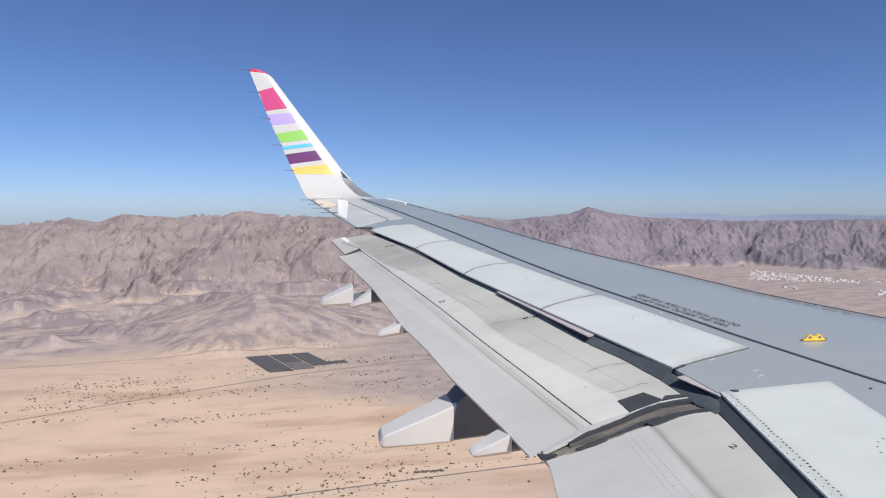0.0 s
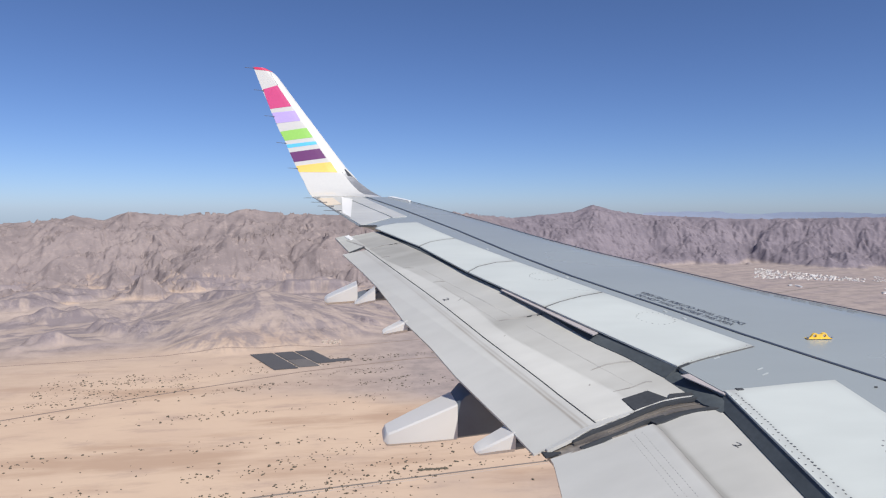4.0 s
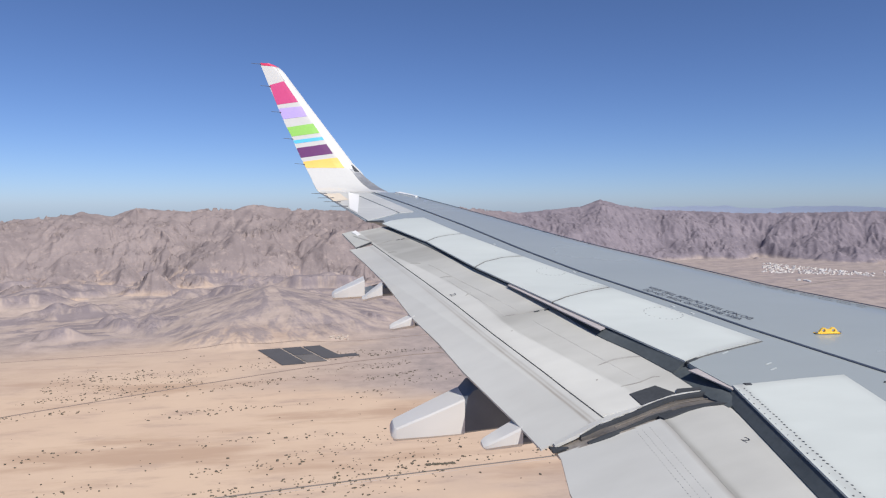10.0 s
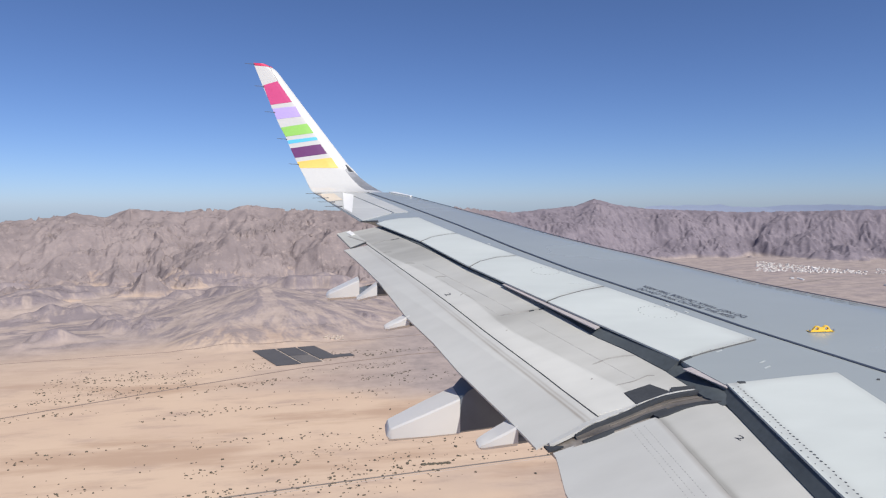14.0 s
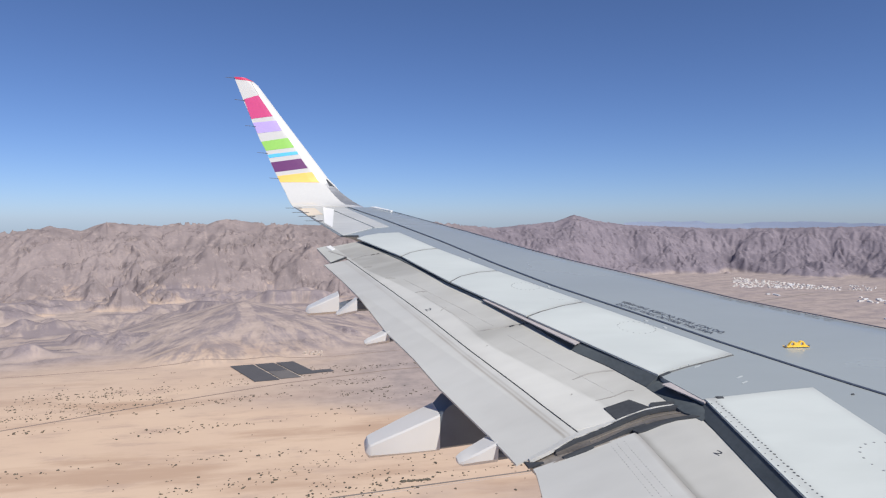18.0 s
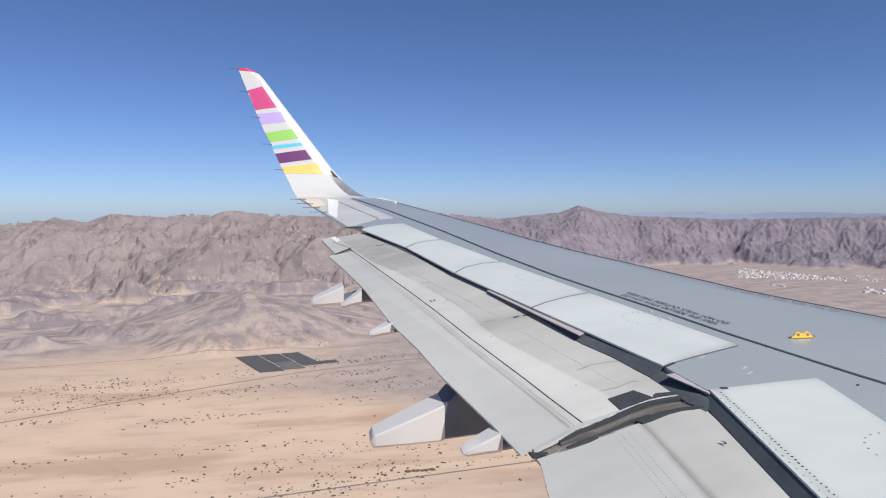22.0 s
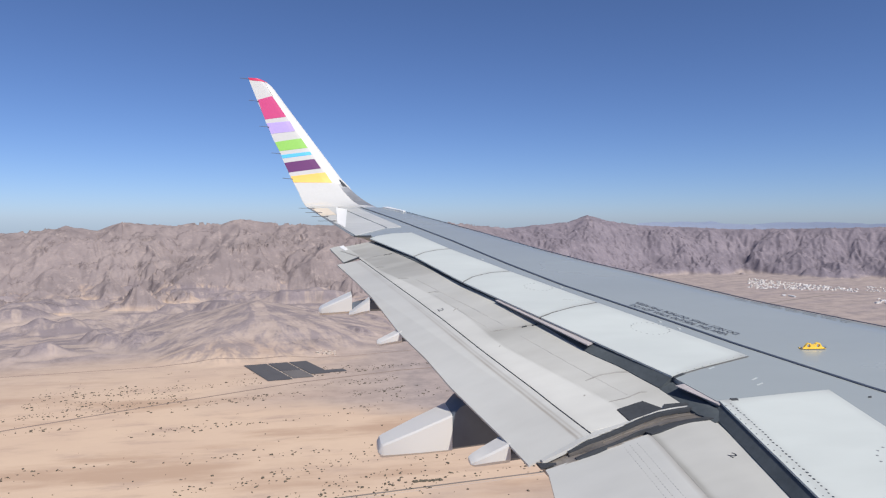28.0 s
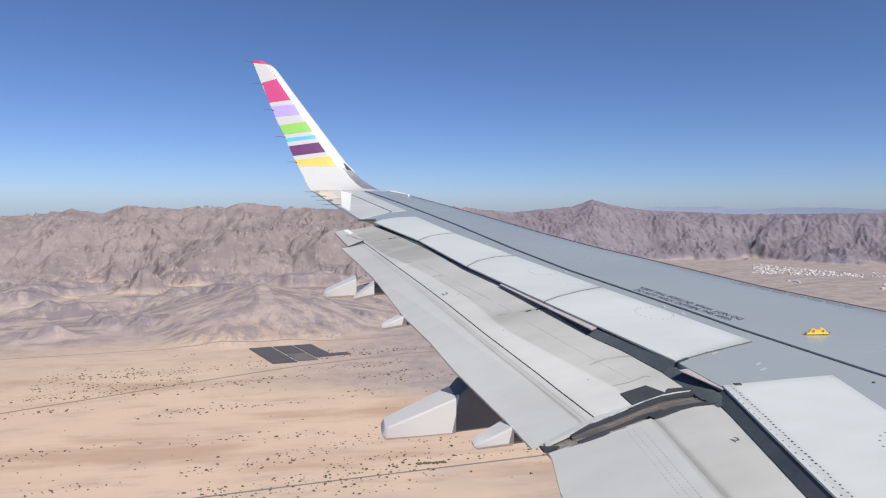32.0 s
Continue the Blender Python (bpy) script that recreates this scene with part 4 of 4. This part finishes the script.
# by bearing in degrees from the wing's axis: where the slope begins, where the crest is, and how high it stands against the horizon (in thousandths)
FOOT = [(-180, 2600), (-60, 2300), (-27, 2000), (-19, 1930), (-11, 1880), (-4, 1900), (3, 1900), (9, 2050), (16, 2700), (22, 3300), (30, 3950), (36, 4080), (48, 4100), (90, 4200), (180, 2600)]
CREST = [(-180, 3600), (-60, 3200), (-27, 2900), (3, 2800), (9, 3100), (16, 4000), (22, 4300), (30, 4500), (48, 4600), (90, 4700), (180, 3600)]
SKYLINE = [(-180, -15), (-60, -15), (-24, -19), (-21.8, -17), (-18.5, -9.5), (-16.8, -15), (-15.1, -4), (-13.2, -7), (-11.2, -9), (-9.9, -5), (-8, -7), (-6.5, 0.5), (-3.5, -6.5), (0, -8.5), (5, -10),
           (10.5, -5), (13, -9), (15.5, -13), (18.2, -8), (20.5, -4), (22.0, 6), (24, -3.5), (26.5, -9), (30, -11), (33, -13.5), (38, -12), (44.3, -9), (60, -12), (180, -15)]
FAN = (-172.0, 1855.0)


def smooth_max(a, b, k):
    m = np.clip(0.5 + 0.5 * (a - b) / k, 0, 1)
    return b + (a - b) * m + k * m * (1 - m)


def land_plan(bearing, dist):
    """Heights and the shares of bare rock and brown soil over a grid of bearings (degrees) and distances."""
    B, r = np.meshgrid(bearing, dist, indexing="ij")
    az = np.radians(B)
    x, y = r * np.sin(az), r * np.cos(az)
    wob = fbm(x / 260 + 3, y / 260, 4) - 0.5
    foot = np.interp(B, *zip(*FOOT)) + wob * (300 + 15 * np.clip(B - 9, 0, 10)) * np.clip((r - 900) / 600, 0, 1)
    crest = np.interp(B, *zip(*CREST))
    high = 300 + r * 0.001 * np.interp(B, *zip(*SKYLINE))
    t = (r - foot) / (crest - foot)
    up = np.clip(t, 0, 1)
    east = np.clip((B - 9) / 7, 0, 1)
    wx, wy = x + 90 * (fbm(x / 240, y / 240, 3) - 0.5), y + 90 * (fbm(x / 240 + 40, y / 240, 3) - 0.5)
    # the range: a rising mass with spurs and side ridges
    past = np.clip((r - crest) / 700, 0, 1)
    spur = ridged(wx / 560, wy / 480, 4, 0.5)
    mass = high * (0.22 * up + 0.78 * up ** (1.35 - 0.55 * east)) * (1 - 0.25 * past)
    mask = np.clip(up * 4, 0, 1) * np.clip((1.08 - t) * 2.4, 0.10, 1)
    mass = mass + mask * ((spur - 0.47) * (180 - 120 * east) + (ridged(wx / 900 + 5, wy / 600, 2) - 0.6) * (90 - 30 * east) + (fbm(wx / 120, wy / 120, 4) - 0.5) * 50)
    mass = np.where(t > 0, np.maximum(mass, 0), -20)
    # gravel apron with low dark hills, and the outwash fan
    toe = np.clip((r - foot + 370) / 450, 0, 1)
    side = np.clip((14 - B) / 6, 0, 1) * np.clip((r - 1480) / 170, 0, 1)
    apron = 46 * toe ** 1.6 * side
    hill = np.clip(fbm(x / 190 + 9.3, y / 120 + 4, 3) * 3.4 - 1.5, 0, 1) * np.clip(toe * 4 - 0.8, 0, 1) * side
    hill = hill * hill * (3 - 2 * hill)
    low = apron + 36 * hill
    dx, dy = x - FAN[0], y - FAN[1]
    d = np.hypot(dx, dy * 0.92) + 1
    bend = 1 + 0.25 * (fbm(x / 130, y / 130 + 6, 3) - 0.5)
    fan = 92 * np.clip(1 - np.hypot(d, 26) / 400 * bend, 0, 1) ** 1.05
    h = smooth_max(smooth_max(mass, low, 10), fan, 8) - 2.5
    h = np.where(r < 1450, 0, np.maximum(h, 0))
    # rills and gullies follow the fall of the ground
    gr, gb = np.gradient(h, dist, axis=1), np.gradient(h, np.radians(bearing), axis=0) / r
    sx, sy = gr * np.sin(az) + gb * np.cos(az), gr * np.cos(az) - gb * np.sin(az)
    rocky = np.clip(up * 6, 0, 1) * np.clip((h - np.maximum(fan, low)) / (14 - 9 * east), 0, 1)
    gentle = np.clip((h - 3) / 14, 0, 1)
    carve = rel = 0.0
    for length, much, soft in ((170, 11, 0.0), (80, 6.0, 0.55), (40, 2.6, 0.5), (20, 1.0, 0.25), (10, 0.4, 0.1)):
        amp = rocky * much * (1 + (0.9 if length < 50 else -0.4) * east) * np.clip((1.25 - t) * 3, 0.35, 1) * (1.0 if length > 50 else np.clip((1.0 - t) * 4, 0.15, 1)) + (1 - rocky) * gentle * soft
        c, cx, cy = gullies(wx * 0.5 + x * 0.5, wy * 0.5 + y * 0.5, sx, sy, length)
        carve = carve + c * amp
        rel = rel + c * (0.15 if length > 90 else 0.42 if length > 30 else 0.25)
        sx, sy = sx + amp * cx * 0.8, sy + amp * cy * 0.8
    h = np.maximum(h + carve, 0)
    # hold the crest to the skyline, over a few degrees
    seen = (h - 300) / r
    want = 0.001 * np.interp(bearing, *zip(*SKYLINE))
    at = np.argmax(seen, axis=1)
    row = np.arange(len(bearing))
    f = (300 + want * dist[at]) / np.maximum(h[row, at], 60)
    near_ = np.exp(-((bearing[:, None] - bearing[None, :]) / 0.55) ** 2)
    f = (near_ * f[None, :]).sum(1) / near_.sum(1)
    h = h * (1 + (f[:, None] - 1) * np.clip(up * 1.6, 0, 1))
    # bare rock on the range and the hills' backs, sand in the rills between
    rock = np.clip(up * (6 + 12 * east) + east * (fbm(x / 150, y / 150, 4) - 0.45) * 2.0 * np.clip(up * 60, 0, 1), 0, 1) * np.clip((h - np.maximum(fan, low)) / (14 - 12 * east), 0, 1)
    streak = fbm((x + 0.6 * y) / 150 + 2.0 * fbm(x / 200, y / 200, 3), (y - 0.35 * x) / 26, 5, 0.62)
    back = np.clip(hill * 2.6, 0, 1) * np.clip(0.9 + 1.1 * rel, 0, 1)
    rock = np.maximum(rock, back * (1 - np.clip((fan - low) / 6, 0, 1)))
    rock = np.maximum(rock, np.where(fan > 3, np.clip(0.42 + rel * 0.9 + (streak - 0.5) * 1.6, 0, 0.85), 0) * np.clip((fan - 3) / 10, 0, 1))
    rock = np.maximum(rock, np.clip(toe * 3 - 0.5, 0, 1) * side * np.clip((streak - 0.47) * 8, 0, 0.9) * np.where(fan > 4, 0.3, 1.0))
    rock = np.maximum(rock, east * np.clip((r - 2200) / 300, 0, 1) * np.clip((streak - 0.46) * 2.2, 0, 0.32))
    soil = np.clip((fbm(x / 420 + 2, y / 300 + 7, 5) - 0.42) * 4, 0, 1) * np.clip((x + 250) / 420, 0, 1)
    soil = np.maximum(soil, np.clip((r - 1180) / 500, 0, 1) * np.where(B > 10, 1.0, 0.5 + 0.4 * np.clip((r - 1540) / 150, 0, 1)))
    soil = np.where(r > 2600, np.clip((B - 4) / 10, 0.35, 1), soil)
    gravel = side * np.clip(toe * 3, 0, 1) * (1 - rocky)
    soil = soil * (1 - gravel) + gravel * (0.86 + 0.14 * rock)
    soil = np.where((rocky > 0.1) & (B < 12), np.minimum(soil, 0.35), soil)
    # last value: painted haze over the eastern range, and a share for gravel
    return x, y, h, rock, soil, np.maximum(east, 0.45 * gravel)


DIST = np.concatenate([np.geomspace(30, 640, 14), np.arange(650, 1480, 9), np.arange(1480, 3000, 4.5), np.arange(3000, 4900, 7.5)])
BEAR = np.concatenate([np.arange(-180, -28, 4), np.arange(-28, 48.01, 0.07), np.arange(52, 180.1, 4)])
LANDX, LANDY, LANDH, ROCKY, SOILY, HAZE_GRAVEL = land_plan(BEAR, DIST)


def ground_sheet():
    nb, nr = LANDX.shape
    co = np.stack([LANDX, LANDY, LANDH], -1).reshape(-1, 3)
    idx = np.arange(nb * nr).reshape(nb, nr)
    q = np.stack([idx[:-1, :-1], idx[:-1, 1:], idx[1:, 1:], idx[1:, :-1]], -1).reshape(-1, 4)
    q = q[:, ::-1]
    centre = len(co)
    co = np.vstack([co, [[0, 0, 0]]])
    me = bpy.data.meshes.new("ground")
    tri = np.stack([idx[:-1, 0], idx[1:, 0], np.full(nb - 1, centre)], -1)[:, ::-1]
    me.vertices.add(len(co))
    me.vertices.foreach_set("co", co.ravel())
    me.loops.add(q.size + tri.size)
    me.loops.foreach_set("vertex_index", np.concatenate([q.ravel(), tri.ravel()]).astype(np.int32))
    me.polygons.add(len(q) + len(tri))
    me.polygons.foreach_set("loop_start", np.concatenate([np.arange(len(q)) * 4, q.size + np.arange(len(tri)) * 3]).astype(np.int32))
    me.update(calc_edges=True)
    for name, v in (("rock", ROCKY), ("soil", SOILY), ("haze_gravel", HAZE_GRAVEL)):
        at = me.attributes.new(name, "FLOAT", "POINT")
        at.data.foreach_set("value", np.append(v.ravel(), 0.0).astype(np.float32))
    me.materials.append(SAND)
    me.shade_smooth()
    return tagged(new("ground", me), "pale tan desert plain rising into bare pinkish rock mountains", "ground", kind="structure")


ground_sheet()


def height(x, y):
    """Height of the ground at a place."""
    b, r = math.degrees(math.atan2(x, y)), math.hypot(x, y)
    i = min(max(int(np.searchsorted(BEAR, b)), 1), len(BEAR) - 1)
    j = min(max(int(np.searchsorted(DIST, r)), 1), len(DIST) - 1)
    f, g = (b - BEAR[i - 1]) / (BEAR[i] - BEAR[i - 1]), min(1.0, (r - DIST[j - 1]) / (DIST[j] - DIST[j - 1]))
    h = LANDH[i - 1:i + 1, j - 1:j + 1]
    return float((h[0, 0] * (1 - g) + h[0, 1] * g) * (1 - f) + (h[1, 0] * (1 - g) + h[1, 1] * g) * f)


# far ridges, with the haze put into their blue-grey base colour
HAZE = bpy.data.materials.new("haze_tinted_rock")
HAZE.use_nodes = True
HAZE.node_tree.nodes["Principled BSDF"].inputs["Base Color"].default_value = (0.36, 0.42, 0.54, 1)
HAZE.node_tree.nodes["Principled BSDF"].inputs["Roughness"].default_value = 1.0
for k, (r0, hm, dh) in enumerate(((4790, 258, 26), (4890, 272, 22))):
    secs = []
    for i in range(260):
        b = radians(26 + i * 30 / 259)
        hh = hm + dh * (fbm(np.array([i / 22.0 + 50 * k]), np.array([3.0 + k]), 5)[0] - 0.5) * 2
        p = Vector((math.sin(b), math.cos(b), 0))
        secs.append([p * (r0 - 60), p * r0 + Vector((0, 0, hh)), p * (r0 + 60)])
    tagged(part("backdrop", loft(secs, closed=False), HAZE, None, "far mountain ridge coloured blue-grey for haze", smooth=True), category="mountain ridge", kind="structure")

# tracks and roads over the plain
TRACK = material("packed_track", (0.25, 0.19, 0.155), 0.95, 0, 0.2, 0.05, 0.6)
TARMAC = material("road_surface", (0.20, 0.17, 0.15), 0.9, 0, 0.2, 0.05, 0.6)
BED = material("stream_gravel", (0.45, 0.37, 0.325), 0.95, 0, 0.2, 0.05, 0.6)


def road(name, pts, width, mat, label):
    """A strip of the given width along points of the plan."""
    bm = bmesh.new()
    prev = None
    fine_pts = []
    for a, b in zip(pts, pts[1:]):
        n = max(2, int(math.dist(a, b) / 10))
        fine_pts += [(a[0] + (b[0] - a[0]) * i / n, a[1] + (b[1] - a[1]) * i / n) for i in range(n)]
    fine_pts.append(pts[-1])
    for i, (x, y) in enumerate(fine_pts):
        j, k = max(0, i - 1), min(len(fine_pts) - 1, i + 1)
        d = Vector((fine_pts[k][0] - fine_pts[j][0], fine_pts[k][1] - fine_pts[j][1])).normalized()
        s = Vector((-d.y, d.x)) * width / 2
        z = height(x, y) + 0.25
        ring = [bm.verts.new(p) for p in ((x - s.x * 1.5, y - s.y * 1.5, z - 0.4), (x - s.x, y - s.y, z), (x + s.x, y + s.y, z), (x + s.x * 1.5, y + s.y * 1.5, z - 0.4))]
        if prev:
            for q in range(3):
                bm.faces.new((prev[q], prev[q + 1], ring[q + 1], ring[q]))
        prev = ring
    return tagged(part(name, bm, mat, None, label), category="road", kind="structure")


road("road", [(-700, 900), (-439, 1053), (-231, 1171), (-52, 1266), (155, 1340), (400, 1385), (900, 1460)], 3.8, TRACK, "straight dirt track over the desert plain")
road("road", [(-900, 1345), (-585, 1411), (-287, 1461), (-60, 1490), (61, 1500), (274, 1563), (700, 1700)], 2.5, TRACK, "narrow dirt track along the mountain foot")
road("road", [(-250, 690), (0, 728), (158, 751), (272, 767), (600, 815), (1200, 900)], 2.7, TARMAC, "grey two-lane desert road")
road("road", [(-250, 683), (0, 721), (158, 744), (272, 760), (600, 808), (1200, 893)], 0.9, BED, "pale shoulder track beside the road")
road("road", [(1500, 2150), (2000, 2400), (2600, 2500), (3200, 2600)], 7, TARMAC, "dark road past the desert town")


# shrubs
LEAFY = material("desert_shrub_leaves", (0.115, 0.10, 0.075), 0.9, 0, 0.4, 0.3, 2.0)


def scrub(name, spots, label):
    """Low shrubs: each a clump of uneven leafy lobes, all in one mesh."""
    r2 = random.Random(11)
    verts, faces = [], []
    ico = bmesh.new()
    bmesh.ops.create_icosphere(ico, subdivisions=1, radius=1)
    base = [v.co.copy() for v in ico.verts]
    tris = [[v.index for v in f.verts] for f in ico.faces]
    ico.free()
    for x, y, s in spots:
        zg = height(x, y)
        for k in range(r2.choice((2, 3, 4))):
            ox, oy, q = r2.uniform(-0.6, 0.6) * s, r2.uniform(-0.5, 0.5) * s, s * r2.uniform(0.35, 0.7)
            z = 0.35 * q
            n = len(verts)
            for c in base:
                g = r2.uniform(0.65, 1.25) * q
                verts.append((x + ox + c.x * g, y + oy + c.y * g, zg + max(0.0, z + c.z * g * 0.75)))
            faces += [[n + i for i in t] for t in tris]
    me = bpy.data.meshes.new(name)
    me.from_pydata(verts, [], faces)
    me.materials.append(LEAFY)
    return tagged(new(name, me), label, "shrubs", kind="stuff")


r3 = random.Random(5)
spots = []
while len(spots) < 2300:
    x, y = r3.uniform(-480, 420), r3.uniform(690, 1400)
    f = float(fbm(np.array([(x + 0.8 * y) / 210.0]), np.array([(y - 0.28 * x) / 46.0]), 4)[0])
    near = 1.0 if y < 1120 else 0.5
    if r3.random() < max(0.03, (f - 0.525) * 7) * near:
        spots.append((x, y, r3.choice((0.8, 1.0, 1.2, 1.5, 1.8, 2.3))))
scrub("desert_shrubs", spots, "dark scattered desert shrubs and acacias on pale sand")
scrub("tree_grove", [(118 + r3.uniform(-17, 17), 762 + r3.uniform(-2.5, 2.5), r3.uniform(1.3, 2.2)) for i in range(90)], "dark dense grove beside the road")

# ---- solar field ----
CELL = material("dark_solar_glass", (0.085, 0.083, 0.088), 0.55, 0, 0.15, 0.05, 0.5, spread=0.05)
CELLB = material("paler_solar_glass", (0.14, 0.13, 0.125), 0.4, 0, 0.15, 0.05, 0.5)
GRAVEL = material("pale_service_lane", (0.55, 0.46, 0.38), 0.95, 0, 0.1, 0.05, 0.6)


def solar_field():
    o, far, side = Vector((-158, 1432)), Vector((122, 24)), Vector((59, -144))
    root = tagged(new("solar_field"), "dark solar panel field of parallel rows on sand", "solar field")
    root.location = (o.x, o.y, 0)

    def at(f, g):
        p = far * f + side * g
        return p.x, p.y
    blocks = [(0.0, 0.36, 0.0, 1.0, CELL), (0.39, 0.70, 0.0, 0.50, CELL), (0.39, 0.70, 0.53, 0.96, CELLB), (0.73, 1.02, 0.0, 0.82, CELL), (1.02, 1.30, 0.66, 0.80, CELL)]
    for a, b, c, d, mat_ in blocks:
        n = max(2, round((d - c) * 44))
        for i in range(n):
            g0, g1 = c + (d - c) * i / n, c + (d - c) * (i + 0.93) / n
            bm = bmesh.new()
            p = [at(a, g0), at(b, g0), at(b, g1), at(a, g1)]
            up = [bm.verts.new((x, y, z)) for (x, y), z in zip(p, (1.5, 1.5, 0.7, 0.7))]
            lo = [bm.verts.new((v.co.x, v.co.y, v.co.z - 0.08)) for v in up]
            bm.faces.new(up)
            bm.faces.new(lo[::-1])
            for k in range(4):
                bm.faces.new((up[k], lo[k], lo[(k + 1) % 4], up[(k + 1) % 4]))
            for f in (a + 0.02, (a + b) / 2, b - 0.02):
                px, py = at(f, (g0 + g1) / 2)
                bmesh.ops.create_cube(bm, size=1, matrix=Matrix.Translation((px, py, 0.5)) @ Matrix.Diagonal((0.3, 0.3, 1.0, 1)))
            part("panel_row", bm, mat_, root)
    for f in (0.375, 0.715):
        bm = bmesh.new()
        p = [at(f - 0.012, -0.02), at(f + 0.012, -0.02), at(f + 0.012, 1.0), at(f - 0.012, 1.0)]
        vs = [bm.verts.new((x, y, 0.12)) for x, y in p] + [bm.verts.new((x, y, -0.1)) for x, y in p]
        bm.faces.new(vs[:4])
        for k in range(4):
            bm.faces.new((vs[k], vs[k + 4], vs[(k + 1) % 4 + 4], vs[(k + 1) % 4]))
        part("service_lane", bm, GRAVEL, root, "pale service lane")


solar_field()

# ---- houses ----
PLASTER = material("white_plaster", (0.72, 0.69, 0.66), 0.8, 0, 0.3, 0.3, 2, spread=0.5)
ROOFM = material("flat_roof_white", (0.62, 0.60, 0.58), 0.8, 0, 0.45, 0.3, 2, spread=0.6)
GLASSY = material("dark_window", (0.06, 0.07, 0.08), 0.2)
SHED = material("shed_sheet_metal", (0.72, 0.73, 0.74), 0.45, 0.2, 0.1, 0.3, 3, spread=0.4)


def box(bm, x0, x1, y0, y1, z0, z1):
    bmesh.ops.create_cube(bm, size=1, matrix=Matrix.Translation(((x0 + x1) / 2, (y0 + y1) / 2, (z0 + z1) / 2)) @ Matrix.Diagonal((x1 - x0, y1 - y0, z1 - z0, 1)))


def house(w, d, h, label, shed=False, wall=None):
    """A flat-roofed house or a long pitched shed, at the origin."""
    root = tagged(new("shed" if shed else "house"), label, "shed" if shed else "house", "buildings of the desert town")
    bm = bmesh.new()
    box(bm, -w / 2, w / 2, -d / 2, d / 2, -2, h)
    if not shed:
        box(bm, -w / 2, -w / 6, d / 2, d / 2 + 3, -2, h * 0.6)
    part("wall", bm, wall or (SHED if shed else PLASTER), root)
    bm = bmesh.new()
    if shed:
        secs_ = [[(sx, -d / 2 - 0.6, h), (sx, 0, h + d * 0.14), (sx, d / 2 + 0.6, h), (sx, 0, h - 0.1)] for sx in (-w / 2 - 0.5, w / 2 + 0.5)]
        bm = loft(secs_)
    else:
        box(bm, -w / 2 - 0.2, w / 2 + 0.2, -d / 2 - 0.2, d / 2 + 0.2, h, h + 0.35)
        box(bm, -1.1, 1.1, -1.1, 1.1, h + 0.35, h + 1.6)
    part("roof", bm, wall or (SHED if shed else ROOFM), root)
    for i in range(3 if not shed else 4):
        bm = bmesh.new()
        n = 3 if not shed else 4
        cx = -w / 2 + w * (i + 0.5) / n
        box(bm, cx - 0.8, cx + 0.8, -d / 2 - 0.06, -d / 2 + 0.1, h * 0.45, h * 0.62)
        part("window", bm, GLASSY, root)
    return root


KINDS = [house(8, 5, 2.2, "white flat-roofed building in a desert town"), house(11, 4.5, 3.0, "long white apartment block in a desert town"), house(5.5, 4.5, 2.0, "small white flat-roofed house in a desert town")]
SHEDS = [house(22, 9, 4.0, "long white pitched-roof shed beside the town", True), house(14, 8, 4.0, "pale pitched-roof shed beside the town", True)]
HUT = house(5, 4, 2.4, "small dusty hut of a desert hamlet", wall=material("dusty_plaster", (0.50, 0.43, 0.37), 0.9, 0, 0.2, 0.3, 2, spread=0.8))
r5 = random.Random(21)


def settle(kind, bearing, r):
    """A building at a bearing and a distance of the plan."""
    b = radians(bearing)
    x, y = r * math.sin(b), r * math.cos(b)
    return copy_thing(kind, pose(x, y, height(x, y), 0, 0, r5.choice((0, 0, 0, 90)) + r5.uniform(-4, 16)))


# the town: deep at one end, thinning to a row at the other, with two hamlets past it
used = []
for i in range(900):
    f = r5.random() ** 1.35
    b = 34.3 + 7.2 * f
    r = 3500 - 150 * f + r5.uniform(-0.5, 0.5) * (520 - 400 * f) + r5.gauss(0, 12)
    if all(abs(r - q[1]) > 12 or abs(b - q[0]) > 0.12 for q in used) and len(used) < 250:
        used.append((b, r))
        settle(r5.choice(KINDS), b, r)
for i in range(34):
    settle(KINDS[2], r5.uniform(42.0, 43.7), r5.uniform(3330, 3560))
for i in range(60):
    f = r5.random()
    settle(r5.choice(SHEDS + KINDS), 42.6 + 8.0 * f, 2930 - 170 * f + r5.gauss(0, 45))
for i in range(9):
    settle(SHEDS[1], 44.5 + i * 0.6 + r5.uniform(-0.2, 0.2), 2420 + r5.uniform(-12, 12))
for i in range(4):
    settle(r5.choice(SHEDS), 36.9 + r5.uniform(-0.6, 0.6), 2960 + r5.uniform(-25, 25))
for i in range(14):
    settle(HUT, r5.uniform(-0.5, 1.6), r5.uniform(1515, 1540))
for k, ob in enumerate(KINDS + SHEDS + [HUT]):
    b = radians(35 + k * 1.1)
    ob.location = (3440 * math.sin(b), 3440 * math.cos(b), height(3440 * math.sin(b), 3440 * math.cos(b)))
